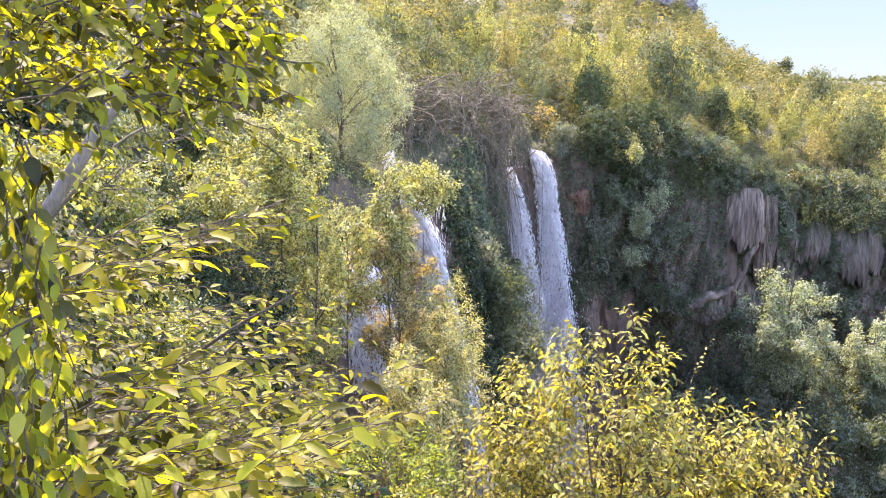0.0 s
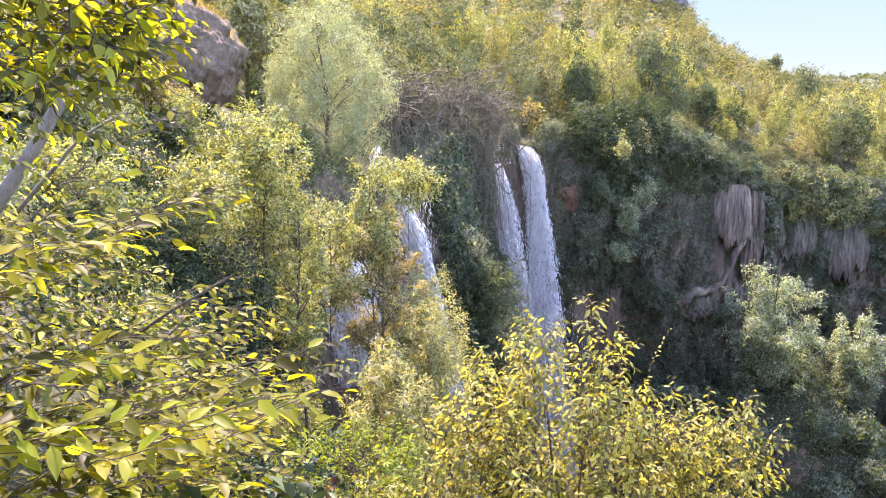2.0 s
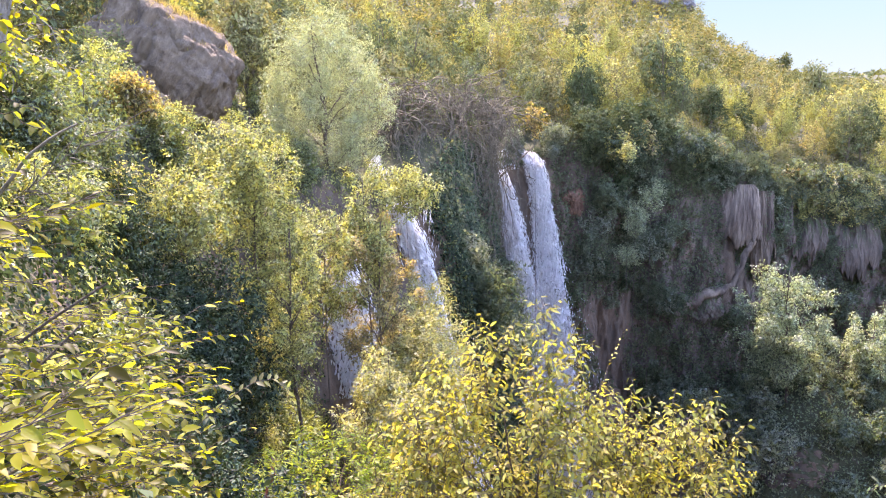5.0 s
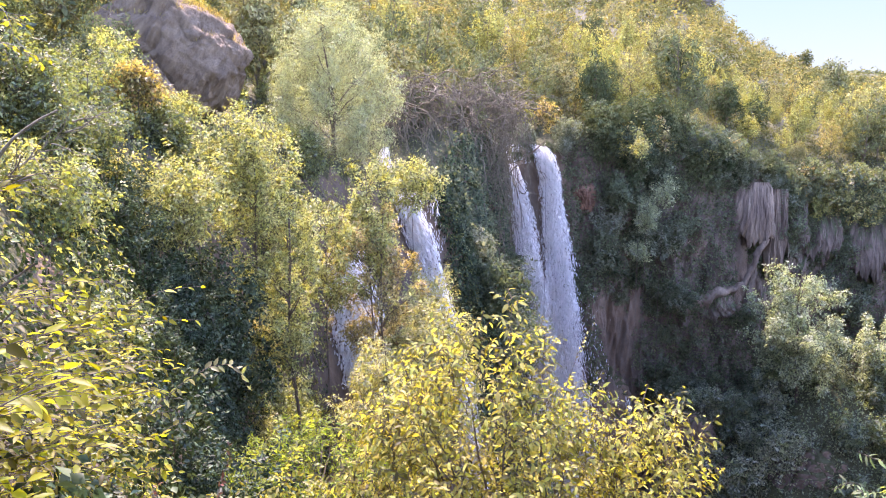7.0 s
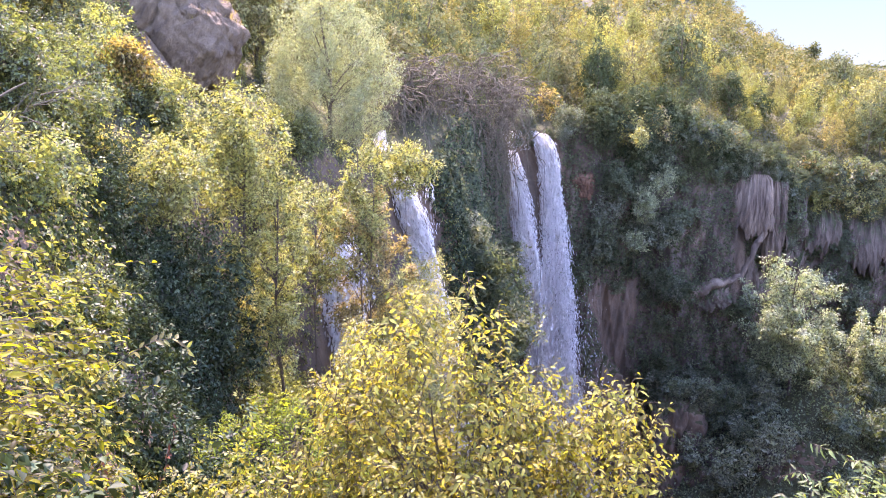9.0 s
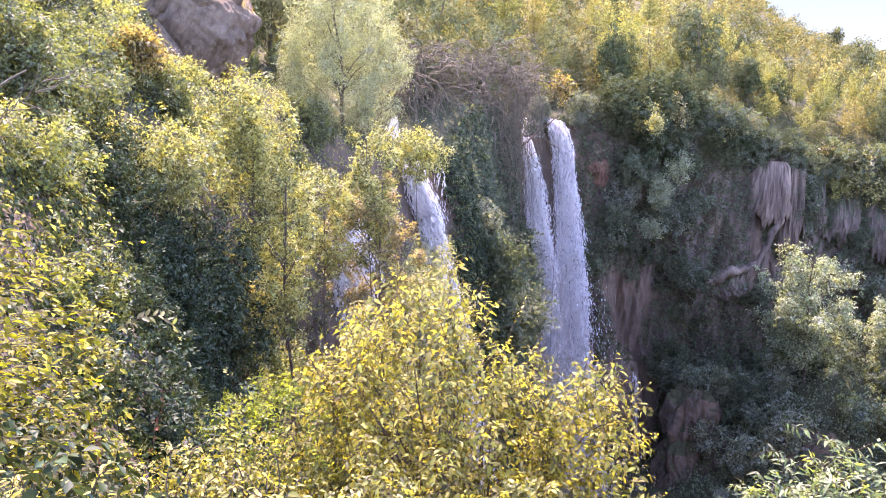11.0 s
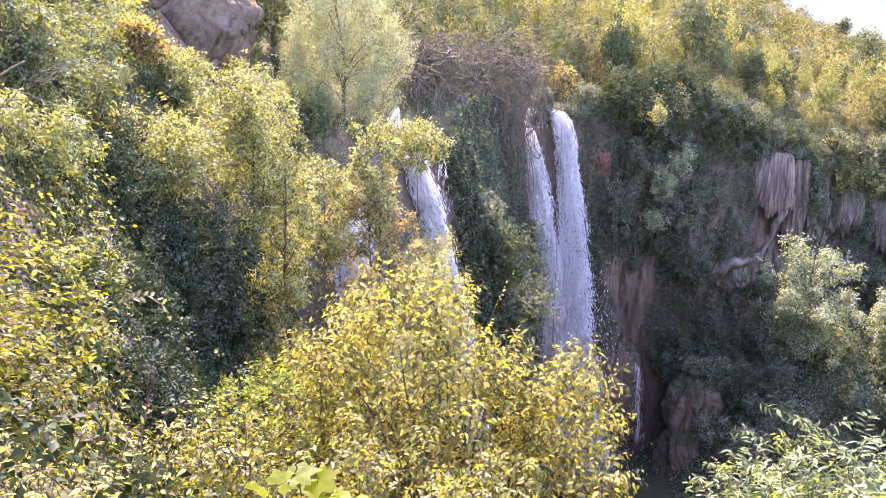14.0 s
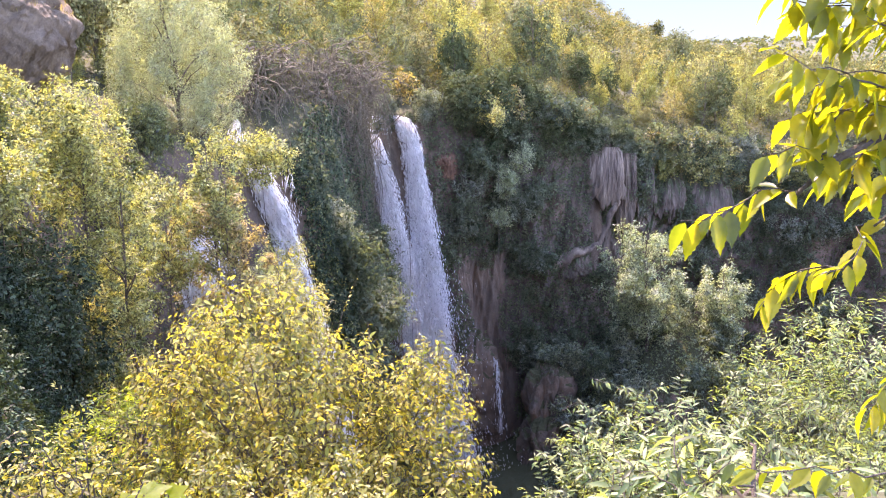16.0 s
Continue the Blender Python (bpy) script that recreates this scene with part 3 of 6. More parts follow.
def build_waterfalls():
    o = (7, 59, -3)
    w = empty_at("waterfall", o, label="tall white waterfall in twin streams over a tufa cliff", category="waterfall")
    part("stream", fall_strands("stream", 30000, [(4.7, 5.5, 60.0, -3.4), (4.55, 5.8, 59.4, -4.1), (4.6, 6.05, 59.0, -4.8), (4.95, 6.6, 58.7, -7.0), (5.4, 7.1, 58.5, -9.7), (5.9, 7.75, 58.2, -12.5), (6.15, 8.2, 58.0, -14.5), (6.8, 9.2, 57.4, -21.0), (8.2, 11.2, 56.7, -33.2)], M_WATER, width=(0.015, 0.055), length=(0.08, 0.42), off=o, cords=11), w)
    part("stream", fall_strands("stream", 34000, [(6.75, 7.5, 60.9, -2.05), (6.85, 8.05, 60.4, -2.35), (7.15, 8.5, 59.9, -3.2), (7.45, 8.95, 59.6, -4.75), (7.65, 9.25, 59.3, -7.0), (7.7, 9.6, 59.0, -9.7), (7.75, 10.05, 58.6, -12.2), (8.0, 10.3, 58.2, -14.5), (8.3, 10.8, 57.5, -21.0), (9.6, 12.8, 56.6, -33.2)], M_WATER, width=(0.015, 0.055), length=(0.08, 0.42), off=o, cords=12), w)
    part("spray", fall_strands("spray", 9000, [(5.8, 10.2, 58.4, -13.0), (6.2, 10.6, 58.0, -17.0), (6.6, 11.1, 57.2, -24.0), (8.0, 13.2, 56.2, -33.2)], M_WATER, width=(0.015, 0.05), length=(0.06, 0.25), off=o, cords=3, loose=0.3), w)
    tagged(part("lip", fall_strands("lip", 420, [(4.6, 7.3, 61.3, -1.9), (4.5, 7.0, 60.9, -2.6), (4.5, 6.6, 60.5, -3.5)], M_WATER, width=(0.02, 0.09), length=(0.05, 0.3), off=o, cords=5, loose=0.3), w), kind="stuff")
    tagged(part("veil", fall_strands("veil", 420, [(5.2, 5.9, 59.6, -13), (5.6, 6.5, 59.0, -24), (5.8, 7.0, 58.6, -33)], M_WATER, width=(0.01, 0.03), length=(0.3, 1.4), off=o, cords=3), w), kind="stuff")
    o = (-2, 37, -3)
    w = empty_at("waterfall", o, label="white waterfall half hidden behind leafy trees", category="waterfall")
    part("stream", fall_strands("stream", 15000, [(-2.15, -1.5, 37.6, -2.7), (-2.0, -1.0, 37.2, -3.4), (-1.75, -0.45, 37.0, -4.6), (-1.35, -0.02, 36.9, -5.8), (-0.95, 0.4, 36.7, -7.2), (-0.55, 0.82, 36.5, -9.3), (0.1, 1.5, 36.1, -12.7), (0.9, 2.15, 35.7, -16.0), (1.4, 2.7, 35.4, -19.5)], M_WATER, width=(0.012, 0.045), length=(0.08, 0.4), off=o, cords=9), w)
    tagged(part("upper_stream", fall_strands("upper_stream", 220, [(-2.85, -2.55, 39.8, -0.8), (-3.1, -2.4, 39.3, -1.5), (-3.4, -2.6, 38.8, -2.5)], M_WATER, width=(0.015, 0.05), length=(0.1, 0.4), off=o), w), kind="stuff")
    tagged(part("veil", fall_strands("veil", 190, [(-0.5, 0.1, 37.7, -3.0), (-0.3, 0.5, 37.4, -11)], M_WATER, width=(0.008, 0.018), length=(0.1, 0.45), off=o, cords=4), w), kind="stuff")
    o = (-3, 30, -3)
    w = empty_at("cascade", o, label="white cascade on the steep rock behind trees", category="waterfall")
    part("stream", fall_strands("stream", 3400, [(-4.3, -3.2, 31.4, -4.6), (-4.5, -2.6, 31.0, -6.0), (-4.7, -2.3, 30.7, -7.6), (-4.8, -2.7, 30.4, -10.4)], M_WATER, width=(0.03, 0.1), length=(0.08, 0.35), off=o, cords=6, loose=0.25), w)
    o = (15, 59.6, -24)
    w = empty_at("trickle", o, label="thin white trickle falling into the dark pool", category="waterfall")
    tagged(part("stream", fall_strands("stream", 200, [(14.9, 15.15, 60.0, -23.0), (15.1, 15.5, 59.6, -30)], M_WATER, width=(0.02, 0.05), length=(0.2, 0.9), off=o, cords=2), w), kind="stuff")


rng = np.random.default_rng(101)
build_waterfalls()

# ---- woods on the far hill ----
M_FAR_A = leaf_material("far_leaf_yellow", one((0.22, 0.195, 0.075)), clump=0.25, gloss=0.01, leaf_var=0.35, through_light=0.3, tint=(1.3, 1.2, 0.55))
M_FAR_B = leaf_material("far_leaf_olive", one((0.12, 0.125, 0.05)), clump=0.25, gloss=0.01, leaf_var=0.35, through_light=0.3, tint=(1.3, 1.2, 0.55))


def hill_woods():
    def kind(mat, label, narrow=1.0):
        h, w = rng.uniform(5.2, 7.2), rng.uniform(4.4, 5.8) * narrow
        return make_tree("hill_tree", h, w, 2800, 0.22, mat, limb_n=12, twig_n=0, clump_n=22, clump_r=0.14, kind_up=0.6, face=1.0, label=label, group="hillside trees", at=(0, 0, 0), bottom=0.05, top=0.9, trunk_r=0.11, bark=M_TWIG)
    yellow = [kind(M_HILL_YELLOW, "yellowing broadleaf tree on the sunny hillside") for _ in range(4)]
    olive = [kind(M_HILL_OLIVE, "olive green broadleaf tree on the sunny hillside") for _ in range(4)]
    dark = [kind(M_HILL_DARK, "dark green rounded tree on the hillside", 0.85) for _ in range(2)]
    spots, d, d0 = [], 1.0, 0
    while d < 200:
        step = 3.3 + d * 0.026
        for a in np.arange(math.radians(22), math.radians(185), step / (36 + d)):
            a2 = a + rng.uniform(-0.4, 0.4) * step / (36 + d)
            r = rim_r(a2) + d + rng.uniform(-1.2, 1.2)
            x, y = CX + math.cos(a2) * r, CY + math.sin(a2) * r
            az = math.degrees(math.atan2(x, y))
            if -40 < az < 40 and r > rim_r(a2) + 0.5 and not (abs(x - 6.4) < 2.3 and d < 4) and not (-4.2 < x < 5.5 and d < 3.2 and y > 36) and not (x < -5 and y < 34 and d < 7) and not (-10.5 < x < 0 and y < 41.5):
                spots.append((x, y, d))
        d += step * 0.95
    spots = sorted(spots, key=lambda s: s[2])
    spots, far = spots[:299], spots[299:]
    poses = []
    for x, y, d in spots:
        z = float(outer_z(np.array(x), np.array(y)))
        s = rng.uniform(0.6, 1.15) * (0.65 if d < 4 else 1.0)
        m = pose(x, y, z - 0.2, rng.uniform(-5, 5), rng.uniform(-5, 5), rng.uniform(0, 360)) @ Matrix.Diagonal((s, s, s * rng.uniform(0.85, 1.25), 1))
        poses.append(m)
    used = set()
    for m in poses:
        pick = rng.uniform()
        share = 0.4 if m.translation.x < 13 else 0.66
        row = dark if pick > 0.9 else yellow if pick < share else olive
        ob = row[rng.integers(len(row))]
        if ob.name in used:
            copy_thing(ob, m)
        else:
            used.add(ob.name)
            ob.matrix_basis = m
    for ob in yellow + olive + dark:
        if ob.name not in used:
            ob.matrix_basis = pose(30, 84, float(outer_z(np.array(30.0), np.array(84.0))))
    # beyond them the wood is one mass of small crowns
    far = np.array(far)
    far[:, :2] += rng.normal(0, 1.0, (len(far), 2))
    fz = outer_z(far[:, 0], far[:, 1])
    for mat, pick in ((M_FAR_A, rng.uniform(0, 1, len(far)) < 0.5), (M_FAR_B, None)):
        pick = ~last if pick is None else pick
        last = pick
        f, z0 = far[pick], fz[pick]
        cl = []
        for (x, y, d), z in zip(f, z0):
            h, w = rng.uniform(3.2, 5.5), rng.uniform(2.6, 4.2)
            for _ in range(5):
                g = rng.uniform(0.15, 1)
                cl.append((x + rng.normal(0, w * 0.2), y + rng.normal(0, w * 0.2), z + h * g * 0.85, w * 0.33 * rng.uniform(0.7, 1.2)))
        p, dd, i = crown_points(9 * len(cl), cl, 0.3, 1.0)
        ax, nm = unit(dd + rng.normal(0, 0.5, p.shape)), unit(dd + rng.normal(0, 0.4, p.shape) + np.array([0, 0, 0.5]))
        p, ax, nm = tufted(p, ax, nm, 5, 0.46)
        n = len(p)
        L = 0.46 * rng.uniform(0.6, 1.3, n)
        ob = new("far_woods", blades("far_woods", p, ax, nm, L, L * 0.55, mat))
        tagged(ob, "olive and yellow woods covering the far hillside", "woods", kind="stuff")


rng = np.random.default_rng(102)
hill_woods()


def ridge_woods():
    """Woods on the distant plateau and ridge."""
    az, d = np.radians(rng.uniform(8, 48, 5000)), rng.uniform(0, 1, 5000) ** 1.6 * 1500 + 250
    x, y = np.sin(az) * d, np.cos(az) * d
    s = 0.5 + d / 500
    p = np.stack([x, y, outer_z(x, y) + rng.uniform(0.0, 0.7, 5000) * s], -1)
    up = unit(rng.normal(0, 0.6, p.shape) + np.array([0, -0.4, 0.8]))
    n, k = len(p), 5
    q, ax, nm = tufted(p, unit(rng.normal(0, 1, p.shape)), up, k, 1.2)
    L = np.repeat(s * 1.7, k) * rng.uniform(0.6, 1.3, n * k)
    tagged(new("ridge_woods", blades("ridge_woods", q, ax, nm, L, L * 0.6, M_FAR_B)), "dark olive woods on the distant ridge", "woods", kind="stuff")


rng = np.random.default_rng(103)
ridge_woods()

# ---- plants on the shaded cliff ----
def scatter(kinds, poses):
    for q, m in enumerate(poses[len(kinds):]):
        copy_thing(kinds[q % len(kinds)], m)
    for ob, m in zip(kinds, poses):
        ob.matrix_basis = m


def cliff_shrubs():
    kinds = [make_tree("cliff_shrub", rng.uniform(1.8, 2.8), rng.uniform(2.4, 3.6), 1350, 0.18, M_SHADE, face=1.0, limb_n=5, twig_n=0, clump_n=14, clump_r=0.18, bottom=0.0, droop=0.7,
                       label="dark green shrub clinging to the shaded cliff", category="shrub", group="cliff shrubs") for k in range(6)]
    todo = []
    while len(todo) < 292:
        a, u = math.radians(rng.uniform(38, 154)), rng.uniform(0.0, 1.0) ** 0.6
        x, y, z = [float(v) for v in wall_point(np.array(a), np.array(u))]
        if (9.6 < x < 12.7 and -9.5 < z < -4.2 and y > 55) or (-2.5 < x < 4.7 and 41 < y < 60 and z > -12 and rng.uniform() < 0.93) or (3.8 < x < 9.9 and 56 < y < 63.5) or (-3.6 < x < 0.6 and 34 < y < 41) or (20.5 < x < 29.5 and -18.5 < z < -7.0 and y > 55) or (21.5 < x < 37 and -18.5 < z < -7.5 and rng.uniform() < 0.78) or (12 < x < 17 and z < -20) or (10.2 < x < 16.8 and -28 < z < -14.5 and rng.uniform() < 0.85):
            continue
        todo.append(pose(x, y, z, 0, 0, math.degrees(a) + 90) @ pose(0, 0, 0, -rng.uniform(25, 75), 0, 0) @ pose(0, 0, 0, 0, 0, rng.uniform(0, 360)) @ Matrix.Scale(rng.uniform(0.6, 1.35), 4))
    for k in range(40):
        a = math.radians(rng.uniform(40, 78))
        x, y, z = [float(v) for v in wall_point(np.array(a), np.array(rng.uniform(0.9, 0.99)))]
        todo[k] = pose(x, y, z + 0.3, 0, 0, math.degrees(a) + 90) @ pose(0, 0, 0, -rng.uniform(40, 95), 0, 0) @ pose(0, 0, 0, 0, 0, rng.uniform(0, 360)) @ Matrix.Scale(rng.uniform(0.7, 1.2), 4)
    scatter(kinds, todo)


rng = np.random.default_rng(104)
cliff_shrubs()


def rim_shrubs():
    """Sunlit scrub that hangs over the upper edge of the far cliff."""
    kinds = [make_tree("rim_shrub", rng.uniform(1.8, 2.6), rng.uniform(2.2, 3.2), 1500, 0.17, M_HILL, face=1.0, limb_n=5, twig_n=0, clump_n=18, clump_r=0.16, bottom=0.0, droop=0.4,
                       label="olive scrub hanging over the cliff edge in the sun", category="shrub", group="rim shrubs") for k in range(5)]
    todo = []
    for k in range(130):
        a = math.radians(rng.uniform(26, 88))
        if 62 < math.degrees(a) < 84 and rng.uniform() < 0.75:
            a = math.radians(rng.uniform(26, 56))
        low = 0.91 if a < math.radians(62) else 0.93
        x, y, z = [float(v) for v in wall_point(np.array(a), np.array(rng.uniform(low, 1.0)))]
        if k % 3 == 0:
            a = math.radians(rng.uniform(36, 57))
            x, y, z = [float(v) for v in wall_point(np.array(a), np.array(rng.uniform(0.86, 0.95)))]
        todo.append(pose(x - math.cos(a) * 0.2, y - math.sin(a) * 0.2, z - 0.1, 0, 0, math.degrees(a) + 90) @ pose(0, 0, 0, -rng.uniform(5, 60), 0, 0) @ pose(0, 0, 0, 0, 0, rng.uniform(0, 360)) @ Matrix.Scale(rng.uniform(0.7, 1.35), 4))
    scatter(kinds, todo)


rng = np.random.default_rng(105)
rim_shrubs()


def slope_shrubs():
    kinds = [make_tree("slope_shrub", rng.uniform(1.5, 2.3), rng.uniform(1.6, 2.4), 2300, 0.092, M_SLOPE, limb_n=5, twig_n=0, clump_n=20, clump_r=0.17, bottom=0.0,
                       label="leafy green shrub on the steep slope", category="shrub", group="slope shrubs") for k in range(6)]
    kinds += [make_tree("slope_shrub", rng.uniform(1.5, 2.3), rng.uniform(1.6, 2.4), 2300, 0.092, M_MID, limb_n=5, twig_n=0, clump_n=20, clump_r=0.17, bottom=0.0,
                        label="dull green shrub on the steep slope", category="shrub", group="slope shrubs") for k in range(4)]
    todo = []
    while len(todo) < 165:
        a = math.radians(rng.uniform(140, 236))
        if rng.uniform() < 0.62:
            x, y, z = [float(v) for v in wall_point(np.array(a), np.array(rng.uniform(0.35, 1.0)))]
        else:
            r = float(rim_r(a)) + rng.uniform(0.0, 14)
            x, y = CX + math.cos(a) * r, CY + math.sin(a) * r
            z = float(outer_z(np.array(x), np.array(y)))
        if (-5 < x < -1 and 26.5 < y < 33) or (x > -6 and y > 33) or math.hypot(x, y) < 7 or (x > -10.8 and x < -6.0 and 24 < y < 33 and z > -2.5 and rng.uniform() < 0.5):
            continue
        if y < 18.5 and -29 < math.degrees(math.atan2(x - 2.2, y)) < -12 and z < 0.5:
            continue
        s = rng.uniform(0.6, 1.2) * (0.75 if y < 14 else 1.0)
        todo.append(pose(x, y, z - 0.15, rng.uniform(-12, 12), rng.uniform(0, 25), rng.uniform(0, 360)) @ Matrix.Scale(s, 4))
    scatter(kinds, todo)


rng = np.random.default_rng(106)
slope_shrubs()


def undergrowth():
    """Low leaves that cover the slopes and the cliff in patches."""
    def sheet(label, mat, n, lo, hi, ulo, leaf, lift, mask, uhi=1.0, hollow=False):
        a, u = np.radians(rng.uniform(lo, hi, n)), rng.uniform(ulo, uhi, n)
        x, y, z = wall_point(a, u)
        keep = waves(x * 0.9, y * 0.9, z * 0.9) > mask
        keep &= ~((x > 4.3) & (x < 9.3) & (y > 56) & (y < 63)) & ~((x > -4.4) & (x < -2) & (y > 28.5) & (y < 32)) & ~((x > -2.2) & (x < 0.3) & (y > 35.6) & (y < 38.4)) & ~((x > 10.0) & (x < 16.8) & (z < -14.5) & (y > 50) & (waves(x, y, z * 0.4) > -0.25))
        keep &= ~((x > 12) & (x < 17.5) & (z < -22) & (y > 50)) & ~((x > 25.5) & (x < 40) & (z < -9.5) & (z > -18) & (y > 55))
        keep &= ~((x > -2) & (x < 4.6) & (y > 42) & (y < 60) & (z > -12) & (rng.uniform(0, 1, n) < 0.6))
        if hollow:
            keep &= ~((y < 18.5) & (np.abs(np.degrees(np.arctan2(x - 2.2, y)) + 20.5) < 8.5) & (z < 0.5))
        p = np.stack([x, y, z], -1)[keep]
        inward = np.stack([-np.cos(a), -np.sin(a), np.full(n, 0.5)], -1)[keep]
        p += inward * rng.uniform(0, lift, (len(p), 1)) + rng.normal(0, 0.05, p.shape)
        pick = slice(None, None, 5)
        p, ax, nm = p[pick], unit(inward * 0.5 + rng.normal(0, 0.5, p.shape) + np.array([0, 0, -0.5]))[pick], unit(inward + rng.normal(0, 0.45, p.shape))[pick]
        p, ax, nm = tufted(p, ax, nm, 5, leaf)
        L = leaf * rng.uniform(0.6, 1.4, len(p))
        me = blades("undergrowth", p, ax, nm, L, L * 0.6, mat)
        tagged(new("undergrowth", me), label, "undergrowth", kind="stuff")
    sheet("dark ivy and creepers matting the shaded cliff", M_IVY, 165000, 36, 157, 0.05, 0.2, 0.5, -0.95)
    # moss and creepers, drawn in the leaf colour darkened for shade
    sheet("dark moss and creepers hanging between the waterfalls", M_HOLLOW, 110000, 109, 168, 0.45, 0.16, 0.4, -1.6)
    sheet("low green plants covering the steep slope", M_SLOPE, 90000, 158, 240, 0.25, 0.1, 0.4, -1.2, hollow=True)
    # dark sheet: the hollow's shade sits in its leaf colour
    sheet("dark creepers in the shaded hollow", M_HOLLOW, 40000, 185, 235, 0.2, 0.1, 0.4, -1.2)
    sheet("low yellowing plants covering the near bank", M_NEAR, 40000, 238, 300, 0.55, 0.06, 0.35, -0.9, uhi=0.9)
    # plants coloured dark to carry the bank's shade
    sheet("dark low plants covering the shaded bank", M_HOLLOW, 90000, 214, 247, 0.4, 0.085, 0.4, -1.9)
    n = 45000
    az, d = np.radians(rng.uniform(-55, 8, n)), rng.uniform(7, 62, n)
    x, y = np.sin(az) * d, np.cos(az) * d
    k = np.hypot(x - CX, y - CY) > rim_r(np.arctan2(y - CY, x - CX)) + 0.1
    x, y = x[k], y[k]
    p = np.stack([x, y, outer_z(x, y) + rng.uniform(0, 0.35, len(x))], -1)
    L = 0.12 * rng.uniform(0.6, 1.4, len(p))
    me = blades("undergrowth", p, rng.normal(0, 1, p.shape) + np.array([0, 0, 0.6]), rng.normal(0, 0.5, p.shape) + np.array([0, 0, 1]), L, L * 0.5, M_SLOPE)
    tagged(new("undergrowth", me), "low green plants covering the upper slope", "undergrowth", kind="stuff")
    x, y = rng.uniform(17, 50, n), rng.uniform(44, 64, n)
    k = np.hypot(x - CX, y - CY) < rim_r(np.arctan2(y - CY, x - CX)) - inset(np.arctan2(y - CY, x - CX))
    x, y = x[k], y[k]
    p = np.stack([x, y, floor_z(x, y) + rng.uniform(0, 0.8, len(x))], -1)
    L = 0.22 * rng.uniform(0.6, 1.4, len(p))
    me = blades("undergrowth", p, rng.normal(0, 1, p.shape) + np.array([0, 0, 0.6]), rng.normal(0, 0.5, p.shape) + np.array([0, 0, 1]), L, L * 0.5, M_GORGE)
    tagged(new("undergrowth", me), "dark green plants on the gorge floor", "undergrowth", kind="stuff")


rng = np.random.default_rng(107)
undergrowth()


def bank_herbs():
    """Knee-high herbs on the level bank beside the bushes."""
    n = 9000
    az, d = np.radians(rng.uniform(-62, -24, n)), 2.6 + 12 * rng.uniform(0, 1, n) ** 0.8
    x, y = np.sin(az) * d, np.cos(az) * d
    k = np.hypot(x - CX, y - CY) > rim_r(np.arctan2(y - CY, x - CX)) - 0.4
    x, y = x[k], y[k]
    p = np.stack([x, y, outer_z(x, y) + rng.uniform(0, 0.6, len(x)) ** 1.5], -1)
    p, ax, nm = tufted(p, unit(rng.normal(0, 1, p.shape) + np.array([0, 0, 0.5])), unit(rng.normal(0, 0.5, p.shape) + np.array([0, -0.3, 1])), 5, 0.075)
    L = 0.075 * rng.uniform(0.6, 1.4, len(p))
    tagged(new("bank_herbs", blades("bank_herbs", p, ax, nm, L, L * 0.5, M_MID)), "low green herbs covering the level bank", "herbs", kind="stuff")


rng = np.random.default_rng(108)
bank_herbs()


def rim_undergrowth():
    n = 60000
    a = np.radians(rng.uniform(30, 128, n))
    r = rim_r(a) + rng.uniform(-0.3, 16, n)
    x, y = CX + np.cos(a) * r, CY + np.sin(a) * r
    p = np.stack([x, y, outer_z(x, y) + rng.uniform(0, 0.9, n) ** 2], -1)
    p = p[~((np.abs(x - 6.4) < 2.2) & (y < 64))]
    L = 0.2 * rng.uniform(0.6, 1.4, len(p))
    me = blades("undergrowth", p, rng.normal(0, 1, p.shape) + np.array([0, 0, 0.6]), rng.normal(0, 0.5, p.shape) + np.array([0, 0, 1]), L, L * 0.5, M_FAR_B)
    tagged(new("undergrowth", me), "olive undergrowth along the cliff edge", "undergrowth", kind="stuff")


rng = np.random.default_rng(109)
rim_undergrowth()


def hollow_shrubs():
    # shrubs filling the hollow, its shade painted into their leaves
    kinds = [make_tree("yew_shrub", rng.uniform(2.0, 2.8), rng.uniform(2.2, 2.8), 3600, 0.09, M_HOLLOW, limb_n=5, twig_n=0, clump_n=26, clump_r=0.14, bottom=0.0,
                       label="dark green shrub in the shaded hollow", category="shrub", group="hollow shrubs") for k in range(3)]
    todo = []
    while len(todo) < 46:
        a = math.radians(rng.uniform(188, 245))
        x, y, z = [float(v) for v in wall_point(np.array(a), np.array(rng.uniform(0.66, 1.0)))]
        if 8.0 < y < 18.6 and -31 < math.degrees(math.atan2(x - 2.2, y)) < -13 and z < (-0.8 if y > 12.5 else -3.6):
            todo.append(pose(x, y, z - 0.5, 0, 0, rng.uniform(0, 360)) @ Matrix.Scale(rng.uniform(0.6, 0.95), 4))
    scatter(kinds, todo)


rng = np.random.default_rng(110)
hollow_shrubs()


def gorge_shrubs():
    kinds = [make_tree("gorge_shrub", rng.uniform(2.2, 3.4), rng.uniform(2.6, 3.8), 2000, 0.18, M_GORGE, face=1.0, limb_n=5, twig_n=0, clump_n=20, clump_r=0.16, bottom=0.0,
                       label="blue-green shrub in the shade of the gorge", category="shrub", group="gorge shrubs") for k in range(5)]
    todo = []
    while len(todo) < 74:
        x, y = rng.uniform(19.5, 46), rng.uniform(46, 63)
        z = float(floor_z(np.array(x), np.array(y)))
        if math.hypot(x - 19, y - 58) < 2.2 or math.hypot(x - CX, y - CY) > rim_r(math.atan2(y - CY, x - CX)) - 3:
            continue
        todo.append(pose(x, y, z - 0.3, 0, 0, rng.uniform(0, 360)) @ Matrix.Scale(rng.uniform(0.7, 1.3), 4))
    scatter(kinds, todo)


rng = np.random.default_rng(111)
